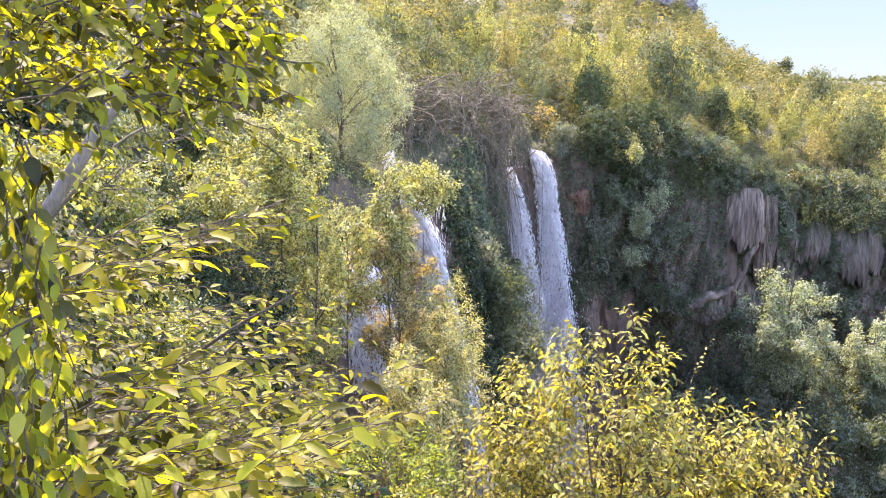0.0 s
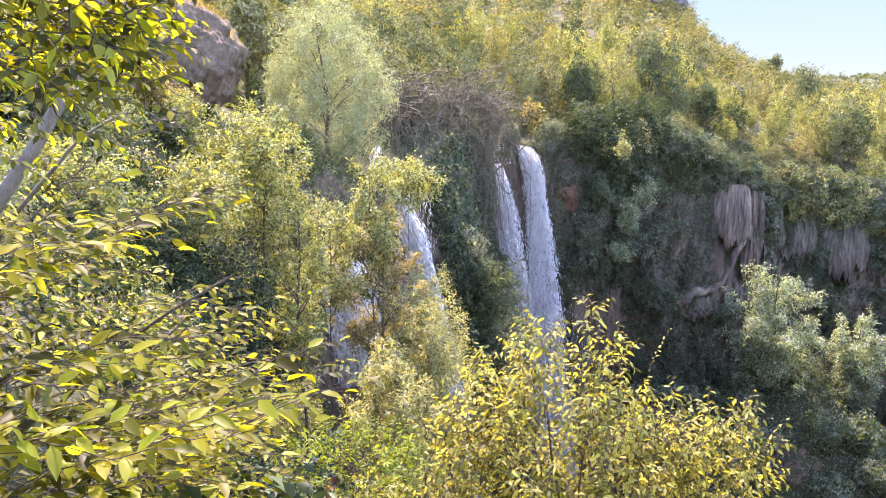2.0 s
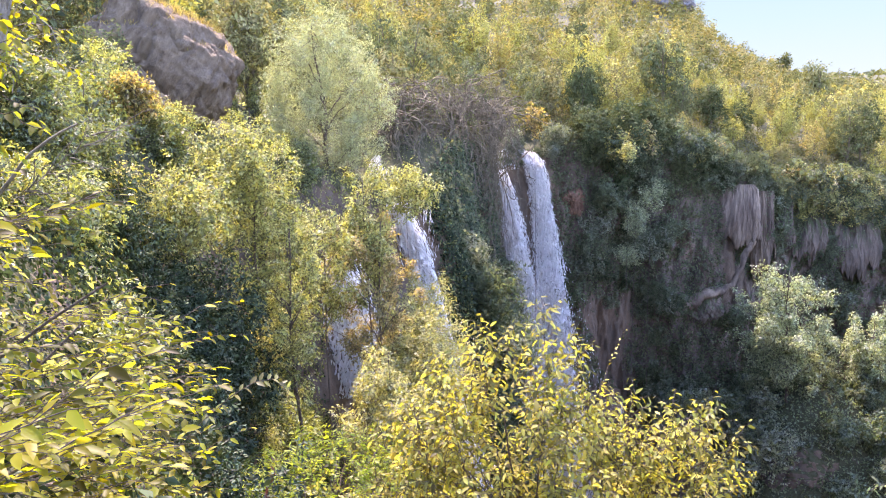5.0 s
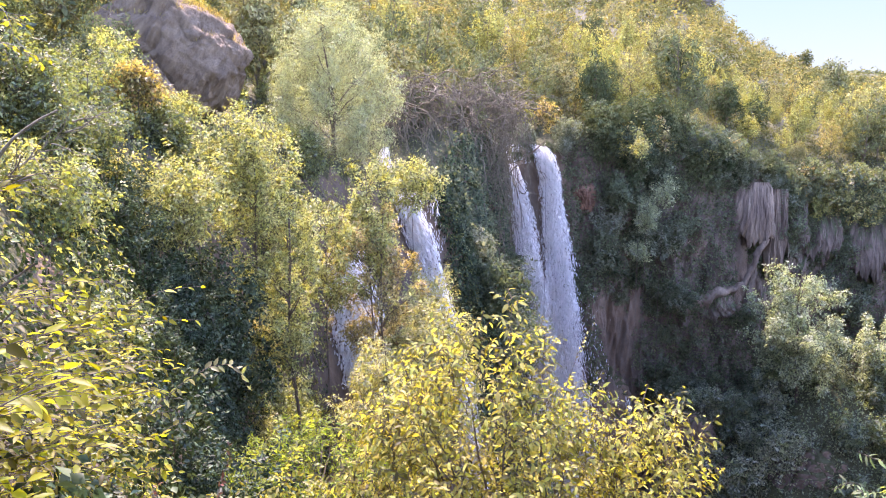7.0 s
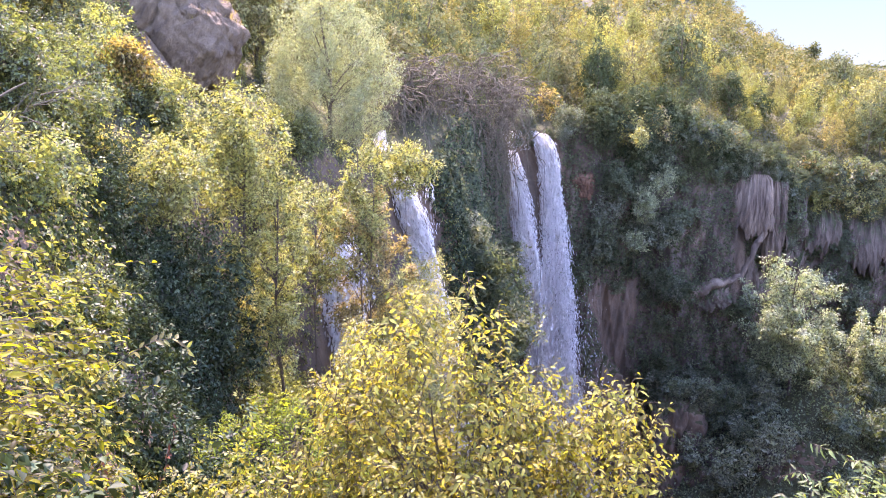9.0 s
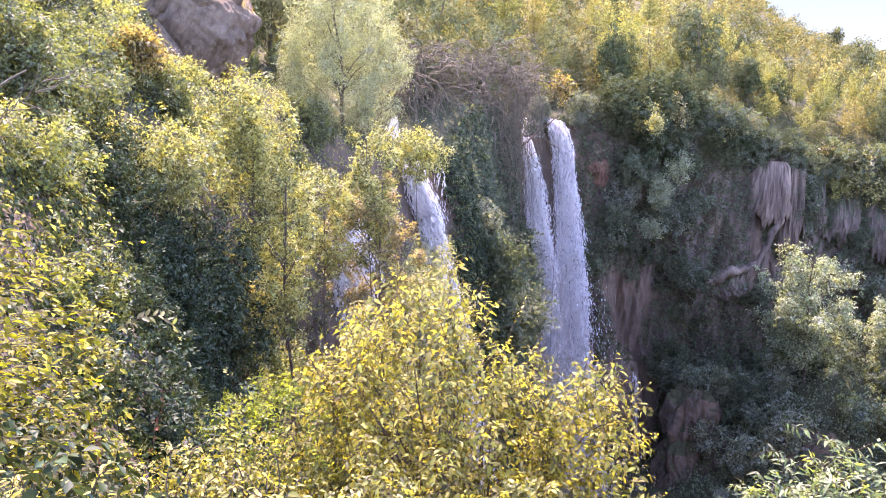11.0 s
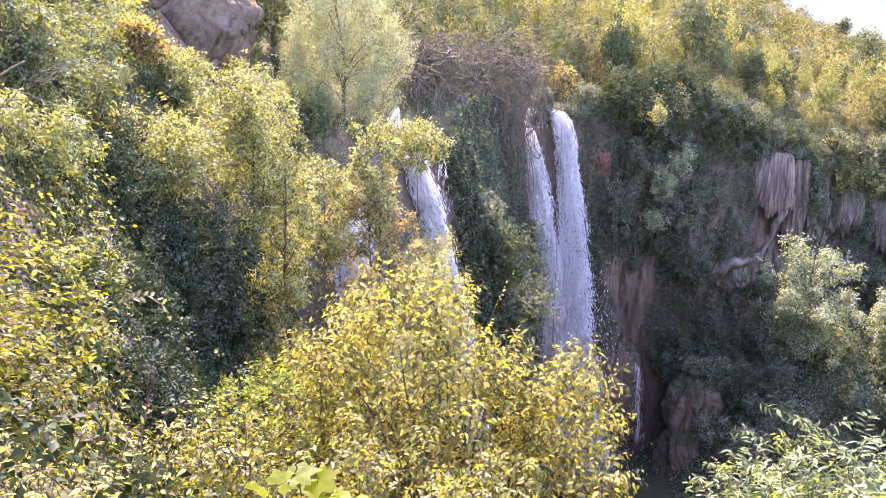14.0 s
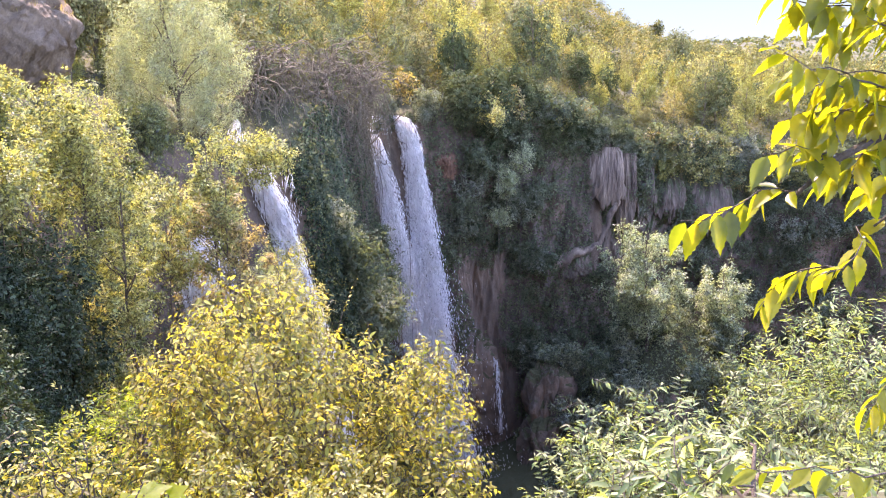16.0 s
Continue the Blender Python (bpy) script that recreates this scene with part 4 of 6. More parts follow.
gorge_shrubs()

def rim_trees():
    """Trees along the shaded cliff's upper edge, dark leaf standing in for its shade."""
    kinds = [make_tree("rim_tree", rng.uniform(4.6, 5.8), rng.uniform(3.2, 4.2), 3600, 0.19, M_HILL_DARK, face=1.0, limb_n=8, twig_n=0, clump_n=30, clump_r=0.13, bottom=0.0,
                       label="dark green tree on the edge of the shaded cliff", group="rim trees") for k in range(3)]
    todo = []
    for k in range(24):
        a = math.radians(92 - 1.55 * k + rng.uniform(-1, 1))
        x, y, z = [float(v) for v in wall_point(np.array(a), np.array(rng.uniform(0.86, 0.99)))]
        if x > 10.3:
            s = rng.uniform(0.85, 1.25) * (1.0 if x < 21 else 0.7)
            todo.append(pose(x, y - 0.3, z - 0.8, rng.uniform(2, 14), rng.uniform(-6, 6), rng.uniform(0, 360)) @ Matrix.Scale(s, 4))
    for x, y, s, tall in ((12.6, 66.5, 0.95, 1.55), (13.8, 68.5, 0.9, 1.3)):
        todo.append(pose(x, y, float(outer_z(np.array(x), np.array(y))) - 0.3, 0, 0, 40 * x) @ Matrix.Diagonal((s, s, s * tall, 1)))
    scatter(kinds, todo)


rng = np.random.default_rng(112)
rim_trees()

# ---- rock outcrop and tufa ----
def lump(name, size, mat, seed, rough=0.12, flow=2.0, off=(0, 0, 0)):
    """A weathered rock: a sphere drawn to size, dented and fluted."""
    bm = bmesh.new()
    bmesh.ops.create_icosphere(bm, subdivisions=6, radius=1.0)
    for v in bm.verts:
        c = v.co.copy()
        k = 1 + rough * 2.2 * noise.noise(c * 1.3 + Vector((seed, 0, 0))) + rough * noise.noise(c * 3.1 + Vector((0, seed, 0)))
        fl = rough * 0.5 * noise.noise(Vector((c.x * 7 * flow / 2, c.y * 7 * flow / 2, c.z * 1.2 + seed)))
        k += rough * 0.45 * noise.noise(c * 8 + Vector((0, 0, seed))) + rough * 0.25 * noise.noise(c * 19)
        crack = noise.noise(Vector((c.x * 3, c.y * 3, c.z * 0.8 + seed * 2)))
        k -= rough * 1.2 * max(0, 0.12 - abs(crack)) / 0.12
        box = max(abs(c.x), abs(c.y), abs(c.z))
        c = c * (k + fl) * (0.75 + 0.25 / box)
        v.co = Vector((c.x * size[0], c.y * size[1], c.z * size[2])) + Vector(off)
    me = bpy.data.meshes.new(name)
    bm.to_mesh(me)
    bm.free()
    me.polygons.foreach_set("use_smooth", [True] * len(me.polygons))
    me.materials.append(mat)
    return me


def rock_thing(name, p, size, mat, seed, label, rough=0.08, turn=(0, 0, 0), flow=2.0):
    ob = new(name, lump(name, size, mat, seed, rough, flow))
    ob.matrix_world = pose(*p, *turn)
    return tagged(ob, label, "rock")


M_CRAG = solid_material("grey_crag", [(0.3, (0.12, 0.11, 0.11)), (0.6, (0.22, 0.2, 0.19)), (0.8, (0.32, 0.29, 0.27))], 0.25, bump=1.0, bump_scale=1.2, dist=0.5, moss=((0.10, 0.10, 0.045), 1.05))
M_RUST = solid_material("rust_rock", [(0.3, (0.085, 0.045, 0.028)), (0.6, (0.19, 0.105, 0.06)), (0.8, (0.24, 0.16, 0.105))], 1.2, bump=0.9, bump_scale=5.0, dist=0.1)
rock_thing("rock_outcrop", (-10.75, 32.6, 3.75), (3.2, 2.4, 2.1), M_OUTCROP, 3, "big grey-brown limestone outcrop with dry grass on top", rough=0.075, turn=(0, 35, 0), flow=4.0)
rock_thing("rock_outcrop", (-10.3, 30.2, 1.0), (0.8, 0.9, 2.9), M_OUTCROP, 9, "slanting limestone fin below the outcrop", rough=0.1, turn=(0, -32, 0))
rock_thing("rock_outcrop", (-11.4, 21, 1.0), (1.2, 1.2, 1.9), M_OUTCROP, 5, "pale limestone face half covered by shrubs")
for x, y, w, h in ((46, 184, 5.5, 3.8), (52, 186, 5, 3.2), (57, 189, 4, 2.6)):
    rock_thing("crag", (x, y, float(outer_z(np.array(float(x)), np.array(float(y)))) + 3.4), (w, 3.0, h), M_CRAG, x, "grey limestone crag near the top of the wooded hill", rough=0.16, flow=1.2)
rock_thing("boulder", (19.4, 58.4, -26.8), (2.1, 2.0, 3.6), M_ROCK, 14, "brown mossy tufa boulder above the dark pool", rough=0.13, flow=0.7)
rock_thing("boulder", (19.0, 57.4, -30.6), (2.5, 2.2, 3.2), M_ROCK, 41, "reddish-brown rock at the edge of the dark pool", rough=0.13, flow=0.7)
rock_thing("boulder", (22.6, 56.0, -29.6), (3.0, 2.4, 3.4), M_ROCK, 17, "reddish-brown rock bank above the river", rough=0.12)
rock_thing("boulder", (26.8, 53.2, -26.6), (2.8, 2.2, 2.4), M_ROCK, 29, "reddish-brown rock bank above the river", rough=0.12)
rock_thing("boulder", (11.1, 62.5, -6.4), (1.1, 1.2, 1.15), M_RUST, 31, "rust-stained rock knob on the cliff", rough=0.12)
rock_thing("boulder", (11.6, 61.6, -17), (1.5, 1.3, 4.0), M_ROCK, 37, "reddish-brown tufa rib beside the waterfall", rough=0.12)
rock_thing("boulder", (12.6, 62.0, -26), (3.2, 2.2, 5.5), M_ROCK, 21, "rounded mossy tufa buttress beside the waterfall", rough=0.11)


def dry_grass():
    """Dry tufts on the outcrop's top and ledges."""
    ob = bpy.data.objects["rock_outcrop"]
    me, m = ob.data, ob.matrix_world
    pts = [m @ v.co for v in me.vertices if (m.to_3x3() @ v.normal).z > 0.75]
    pts = np.array(pts)[rng.integers(0, len(pts), 2500)] + rng.normal(0, 0.05, (2500, 3))
    L = rng.uniform(0.12, 0.32, 2500)
    g = blades("dry_grass", pts, rng.normal(0, 0.45, pts.shape) + np.array([0, 0, 1.0]), rng.normal(0, 1, pts.shape), L, L * 0.07, M_DRY)
    tagged(new("dry_grass", g), "dry yellow grass growing on top of the outcrop", "grass", kind="stuff")


rng = np.random.default_rng(113)
dry_grass()


def tufa_wall():
    """Tufa draperies grown over the cliff: lobes that swell downwards and end in an overhang, fluted and dripping."""
    nu, nv = 300, 170
    u, v = np.meshgrid(np.linspace(0, 1, nu), np.linspace(0, 1, nv), indexing="ij")
    a, z = np.radians(69.5 - 24.5 * u), -8.0 - 11.0 * v
    arc = u * 19.0
    zz = z + 0.25 * waves(arc * 1.3, 2.0)
    depth = 0.25 * waves(arc * 0.5, 1.0, z * 0.4) + 0.15 * waves(arc * 2.1, 5.0, z * 1.1) - 0.1
    lobes = [(7.4, -9.5, 2.0, 4.5, 1.3), (10.2, -9.0, 1.7, 5.2, 1.3), (5.4, -12.0, 1.4, 3.4, 0.9)]
    for k in range(22):
        lobes.append((rng.uniform(4.0, 19), rng.uniform(-13.5, -8.2), rng.uniform(0.5, 1.8), rng.uniform(1.6, 4.4), rng.uniform(0.25, 0.8)))
    for c, top, w, l, amp in lobes:
        du = (arc - c) / w
        edge = l * (1 - 0.45 * du ** 2) * (0.9 + 0.1 * np.sin(arc * 5 + c) + 0.07 * np.sin(arc * 13 + c * 3))
        t = (top - zz) / np.maximum(edge, 0.1)
        ramp_down = np.clip(t, 0, 1) ** 0.7 * np.clip((1.0 - t) / 0.06, 0, 1)
        depth = np.maximum(depth, amp * np.sqrt(np.maximum(0, 1 - du ** 2)) * ramp_down * (np.abs(du) < 1))
    depth = depth + 0.06 * np.abs(np.sin(arc * 4.2 + 1.8 * np.sin(z * 0.9 + arc * 0.3))) + 0.12 * waves(arc * 1.6, 2.0, z * 1.9) + 0.08 * waves(arc * 3.0, 0.0, z * 2.4) + 0.04 * waves(arc * 9.0, 4.0, z * 4.0)
    fade = np.minimum(1, np.minimum(np.minimum(u / 0.05, (1 - u) / 0.04), np.minimum(v / 0.1, (1 - v) / 0.12)))
    depth = depth * fade - 0.9 * (1 - fade)
    R, I, zt = rim_r(a), inset(a), rim_z(a)
    zf = floor_z(CX + np.cos(a) * (R - I), CY + np.sin(a) * (R - I))
    wx, wy, _ = wall_point(a, np.clip((z - zf) / (zt - zf), 0, 0.99))
    V = np.stack([wx - np.cos(a) * (depth + 0.35), wy - np.sin(a) * (depth + 0.35), z], -1)
    i, j = np.meshgrid(np.arange(nu - 1), np.arange(nv - 1), indexing="ij")
    q = np.stack([i * nv + j, (i + 1) * nv + j, (i + 1) * nv + j + 1, i * nv + j + 1], -1).reshape(-1, 4)
    ob = new("tufa_wall", mesh_of("tufa_wall", V.reshape(-1, 3), q.ravel(), np.full(len(q), 4), M_SHADED_TUFA, smooth=True))
    tagged(ob, "grey-brown cliff of hanging tufa draperies over dark hollows", "cliff", kind="structure")
    # creepers in patches on the draperies
    k = rng.integers(0, nu * nv, 16000)
    p, ang = V.reshape(-1, 3)[k], a.ravel()[k]
    keep = waves(p[:, 0] * 0.8, p[:, 1] * 0.8, p[:, 2] * 0.55 + 2) + 0.12 * (p[:, 2] + 11) > -0.3
    p, ang = p[keep], ang[keep]
    inward = np.stack([-np.cos(ang), -np.sin(ang), np.full(len(p), 0.4)], -1)
    p = p + inward * rng.uniform(0, 0.3, (len(p), 1))
    p, ax, nm = tufted(p, unit(inward * 0.5 + rng.normal(0, 0.5, p.shape) - np.array([0, 0, 0.5])), unit(inward + rng.normal(0, 0.4, p.shape)), 4, 0.18)
    L = 0.18 * rng.uniform(0.6, 1.4, len(p))
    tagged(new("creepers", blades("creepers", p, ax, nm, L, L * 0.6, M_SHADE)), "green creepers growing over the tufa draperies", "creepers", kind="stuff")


rng = np.random.default_rng(114)
tufa_wall()


def tufa_curtain(at, width, length, deep, seed, label, mat, neck=0.72, skew=0.0):
    """A hanging tufa drapery: a bulging shield that widens from its neck, fluted, its lower edge in ragged fingers."""
    nu, nv = 120, 60
    u, v = np.meshgrid(np.linspace(-1, 1, nu), np.linspace(0, 1, nv), indexing="ij")
    hang = length * (1 - 0.2 * u ** 2 + skew * u * 0.4) * (0.85 + 0.15 * waves(u * 3 + seed, 1.0) + 0.1 * waves(u * 13, seed) + 0.07 * waves(u * 31, seed))
    vv = np.clip(v / 0.86, 0, 1)
    under = np.clip((v - 0.86) / 0.14, 0, 1)
    z = -hang * vv + 0.25 * under
    bulge = deep * np.sqrt(np.clip(1 - u ** 2, 0, 1)) * np.sin(vv * 2.0) * (1 - under)
    bend = u * 11 + 2.2 * waves(u * 4, seed) + 0.9 * np.sin(vv * 4 + u * 3)
    bulge = bulge + (0.07 * np.abs(np.sin(bend + seed)) + 0.14 * waves(u * 6, seed, vv * 4) + 0.08 * waves(u * 17, seed, vv * 11) + 0.04 * waves(u * 45, seed, vv * 16)) * (1 - under)
    x = u * width / 2 * (neck + (1.02 - neck) * vv ** 0.8 + 0.08 * waves(vv * 6, seed)) + 0.25 * waves(vv * 4, seed) * vv - skew * 0.5 * vv
    V = np.stack([x, -bulge, z], -1)
    i, j = np.meshgrid(np.arange(nu - 1), np.arange(nv - 1), indexing="ij")
    q = np.stack([i * nv + j, i * nv + j + 1, (i + 1) * nv + j + 1, (i + 1) * nv + j], -1).reshape(-1, 4)
    ob = new("tufa_curtain", mesh_of("tufa_curtain", V.reshape(-1, 3), q.ravel(), np.full(len(q), 4), mat, smooth=True))
    ob.matrix_world = pose(*at, 0, 0, -14)
    tagged(ob, label, "rock formation")


tufa_curtain((27.1, 67.2, -5.9), 4.4, 5.6, 1.5, 1.0, "pale fluted tufa curtain fanning out from the cliff", M_TUFA, neck=0.5, skew=0.5)
tufa_curtain((29.4, 67.9, -6.6), 2.6, 8.4, 1.2, 2.5, "tall ragged tufa curtain beside the pale fan", M_TUFA, neck=0.6)
tufa_curtain((22.9, 65.9, -15.6), 4.8, 2.6, 0.8, 6.0, "low tufa fringe hanging under the ledge", M_SHADED_TUFA, neck=0.9)
tufa_curtain((31.6, 69.2, -7.8), 2.8, 5.0, 1.5, 4.0, "brown mossy tufa curtain hanging from the cliff", M_SHADED_TUFA)
tufa_curtain((34.4, 70.0, -8.6), 4.0, 5.0, 1.7, 9.0, "brown mossy tufa curtain hanging from the cliff", M_SHADED_TUFA)
tufa_curtain((38.6, 69.6, -8.6), 4.8, 7.2, 1.8, 7.0, "broad brown tufa curtain over a dark hollow", M_SHADED_TUFA)


def tufa_ledge():
    """A pale rib that slants down the cliff and ends in a rounded slab."""
    pts = np.array([(28.3, 66.4, -11.0), (27.7, 66.2, -11.9), (27.3, 66.0, -13.2), (26.5, 65.9, -14.9), (25.2, 65.9, -15.5), (23.6, 65.8, -16.0), (22.2, 65.9, -16.5), (21.0, 66.3, -16.9)])
    k, n, m = np.linspace(0, 1, len(pts)), 120, 20
    t = np.linspace(0, 1, n)
    c = np.stack([np.interp(t, k, pts[:, i]) for i in range(3)], -1)
    c = c + 0.12 * np.stack([waves(t * 22, 1.0), 0 * t, waves(t * 27, 5.0)], -1)
    r = np.interp(t, [0, 0.3, 0.5, 0.7, 0.9, 1.0], [0.3, 0.2, 0.26, 0.5, 0.75, 0.3])
    g = np.linspace(0, 2 * np.pi, m, endpoint=False)
    T, G = np.meshgrid(t, g, indexing="ij")
    rr = r[:, None] * (1 + 0.3 * waves(T * 16, G * 1.0, 2.0) + 0.15 * waves(T * 60, G * 2.0, 1.0))
    d = unit(np.gradient(c, axis=0))
    b = unit(np.cross(d, np.array([[0, 1.0, 0]])))
    V = c[:, None] + rr[..., None] * (np.cos(G)[..., None] * b[:, None] + np.sin(G)[..., None] * np.array([0, 1.0, 0]) * 1.3) - np.array([25, 65.2, -14])
    i, j = np.meshgrid(np.arange(n - 1), np.arange(m), indexing="ij")
    q = np.stack([i * m + j, i * m + (j + 1) % m, (i + 1) * m + (j + 1) % m, (i + 1) * m + j], -1).reshape(-1, 4)
    ob = new("tufa_ledge", mesh_of("tufa_ledge", V.reshape(-1, 3), q.ravel(), np.full(len(q), 4), M_TUFA, smooth=True))
    ob.location = (24.62, 64.9, -13.77)
    tagged(ob, "pale tufa rib slanting down the cliff to a rounded ledge", "rock formation")


tufa_ledge()


# ---- tangle of dead vines between the falls ----
def dead_vines():
    lines = []
    for k in range(900):
        f = rng.uniform(-0.05, 1.05)
        x, y = -2.2 + 7.2 * f + rng.normal(0, 0.5), 43.0 + 13.4 * f + rng.uniform(-2.4, 1.2)
        top = 1.9 + 0.9 * math.sin(f * 9) * math.sin(f * 4 + 1) + 0.6 * math.sin(f * 23) + 0.4 * f
        z = top - rng.exponential(1.7)
        r = rng.uniform(0.012, 0.045) if k % 9 else rng.uniform(0.04, 0.06)
        if k % 3:
            d = unit(rng.normal(0, 1, 3) * np.array([1.2, 0.6, 0.7]) + np.array([0.15, -0.4, -0.3])) * rng.uniform(0.9, 3.0)
            lines.append((bent((x, y, z), np.array([x, y, z]) + d, rng.uniform(-1.0, 0.2), 0.13, 9), r, r * 0.4))
        else:
            lines.append((bent((x, y, z), (x + rng.normal(0.2, 0.9), y - rng.uniform(0.6, 2.2), z - rng.uniform(1.5, 5.5)), -rng.uniform(0.2, 1.2), 0.16, 10), r * 0.7, r * 0.3))
    for k in range(240):
        x, y, z = rng.uniform(0.2, 4.6), rng.uniform(52.5, 57.6), rng.uniform(-6, -0.5)
        x = max(x, (y - 45) * 0.33 + 0.6)
        lines.append((bent((x, y, z), (x + rng.normal(0, 0.35), y - rng.uniform(0.2, 1.2), z - rng.uniform(2, 7)), -rng.uniform(0.0, 0.5), 0.12, 9), 0.022, 0.01))
    ob = new("dead_vines", tubes("dead_vines", lines, M_TWIG, 4))
    tagged(ob, "grey tangle of dead vines hanging over the cliff edge", "vines", kind="stuff")
    for k in range(9):
        f = 0.06 + 0.1 * k + rng.uniform(-0.03, 0.03)
        make_tree("tangle_shrub", rng.uniform(1.5, 2.4), rng.uniform(1.6, 2.6), 1500, 0.13, (M_HILL_OLIVE, M_HILL_DARK, M_MID)[k % 3], clump_n=18, clump_r=0.13, bottom=0.0, limb_n=8, twig_n=1, bark=M_TWIG,
                  at=(-2.2 + 7.2 * f, 43.6 + 13.4 * f, rng.uniform(-0.6, 0.9)), category="shrub", label="half-bare shrub caught in a tangle of dead vines", group="tangle shrubs")
    stick = new("dead_branch", tubes("dead_branch", [(bent((4.3, 58.2, -4.7), (7.6, 58.2, -1.7), -0.1, 0.04, 8), 0.07, 0.045)], M_BARK, 6))
    tagged(stick, "dark dead branch lying across the waterfall's lip", "branch")


rng = np.random.default_rng(115)
dead_vines()

# ---- left side of the gorge ----
rng = np.random.default_rng(125)
P = make_tree
for x, y, z, h, w in ((-1.4, 46.5, -1.0, 2.2, 2.6), (2.4, 58.8, -3.8, 1.6, 1.5), (6.3, 61.4, -2.6, 2.4, 2.2), (9.6, 61.6, -2.6, 3.0, 2.8)):
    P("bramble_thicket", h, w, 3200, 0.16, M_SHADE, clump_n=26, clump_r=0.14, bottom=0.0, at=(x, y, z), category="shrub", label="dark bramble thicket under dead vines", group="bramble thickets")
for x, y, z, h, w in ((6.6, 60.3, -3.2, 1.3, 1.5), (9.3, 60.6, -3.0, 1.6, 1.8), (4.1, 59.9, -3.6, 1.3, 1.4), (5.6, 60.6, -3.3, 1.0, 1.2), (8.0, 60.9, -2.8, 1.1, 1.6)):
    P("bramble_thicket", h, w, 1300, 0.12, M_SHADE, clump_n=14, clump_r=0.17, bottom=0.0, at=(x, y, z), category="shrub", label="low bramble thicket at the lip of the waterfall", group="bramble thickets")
P("sapling", 1.5, 1.6, 900, 0.15, M_MAPLE, clump_n=10, clump_r=0.17, bottom=0.0, at=(15.0, 59.2, -3.0), category="shrub", label="small bright sunlit bush on the dark cliff")
P("sapling", 2.4, 2.4, 1300, 0.16, M_DRY, clump_n=14, clump_r=0.15, bottom=0.0, at=(7.5, 56.6, -0.7), category="shrub", label="small yellow bush above the waterfall")
P("elder_bush", 3.4, 2.6, 4600, 0.13, M_WILLOW, clump_n=30, clump_r=0.11, bottom=0.0, at=(16.2, 61.2, -9.5), category="shrub", label="pale grey-green bush on the shaded cliff", group="bushes on the shaded cliff")
P("willow", 9.8, 7.5, 64000, 0.12, M_WILLOW, clump_n=150, clump_r=0.085, bottom=0.0, droop=1.0, aspect=0.24, shell=0.2, top=0.88, face=0.5, at=(-5.0, 37, -3.2), label="pale grey-green willow with a dense rounded crown")
P("maple_tree", 4.4, 3.6, 14000, 0.09, M_MAPLE, clump_n=34, clump_r=0.14, bottom=0.0, at=(-4.7, 21, -2.5), label="yellow-green maple tree on the steep slope")
P("sumac_shrub", 1.8, 2.0, 2600, 0.12, M_DRY, clump_n=18, clump_r=0.16, bottom=0.1, at=(-8.2, 22.4, 1.1), category="shrub", label="orange and yellow autumn shrub below the outcrop")
P("dogwood_shrub", 3.4, 2.6, 5000, 0.1, M_SHADE, clump_n=24, clump_r=0.16, bottom=0.0, at=(-8.9, 17.5, -0.4), category="shrub", label="grey-green shrub on the rocky slope")
P("dogwood_shrub", 3.6, 2.8, 5000, 0.1, M_MID, clump_n=24, clump_r=0.16, bottom=0.0, at=(-8.8, 20.5, -0.8), category="shrub", label="light green shrub on the rocky slope")
P("dogwood_shrub", 2.3, 2.8, 9000, 0.085, M_SLOPE, clump_n=26, clump_r=0.16, bottom=0.0, at=(-7.3, 18.0, -1.7), category="shrub", label="sunlit green shrub over a shaded hollow")
P("dogwood_shrub", 2.3, 2.8, 9000, 0.085, M_MAPLE, clump_n=26, clump_r=0.16, bottom=0.0, at=(-5.4, 17.6, -2.0), category="shrub", label="sunlit green shrub over a shaded hollow")
# the three hornbeams hold the hollow's shade in their leaf colour
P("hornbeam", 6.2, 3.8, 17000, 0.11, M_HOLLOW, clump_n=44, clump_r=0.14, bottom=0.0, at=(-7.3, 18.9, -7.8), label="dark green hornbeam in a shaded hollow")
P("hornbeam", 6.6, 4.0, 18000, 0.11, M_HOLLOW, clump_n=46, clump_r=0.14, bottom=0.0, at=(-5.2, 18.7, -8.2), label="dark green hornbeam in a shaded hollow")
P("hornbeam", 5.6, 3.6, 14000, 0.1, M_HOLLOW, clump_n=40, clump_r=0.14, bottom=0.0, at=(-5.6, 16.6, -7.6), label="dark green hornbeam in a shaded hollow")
P("maple_tree", 6.4, 2.6, 14000, 0.08, M_MAPLE, clump_n=44, clump_r=0.12, bottom=0.0, at=(-3.65, 20.4, -7.0), label="tall green maple beside the shaded hollow")
P("maple_tree", 5.4, 3.2, 11000, 0.1, M_MAPLE, clump_n=30, clump_r=0.11, bottom=0.0, at=(-2.0, 26, -5.6), label="open yellow-green maple in front of the cascade")
P("maple_tree", 7.2, 4.2, 13000, 0.09, M_BROWN, clump_n=44, clump_r=0.075, shell=0.25, bottom=0.05, at=(-1.9, 25.4, -8.8), label="thin yellow-brown maple in front of the cascade")
P("maple_tree", 4.4, 2.4, 7500, 0.09, M_MAPLE, clump_n=30, clump_r=0.12, bottom=0.0, at=(-3.05, 23.5, -5.8), label="yellow-green young maple beside the cascade")
P("hanging_bush", 2.6, 3.2, 4600, 0.12, M_MAPLE, clump_n=24, clump_r=0.15, bottom=0.0, at=(-0.8, 32, -3.2), category="bush", label="bright green bush overhanging the waterfall")
P("tamarisk_tree", 9.6, 5.0, 30000, 0.12, M_FEATHER, clump_n=56, clump_r=0.13, bottom=0.0, at=(-0.2, 30, -14.6), label="feathery light green tree beside the waterfall", aspect=0.3)
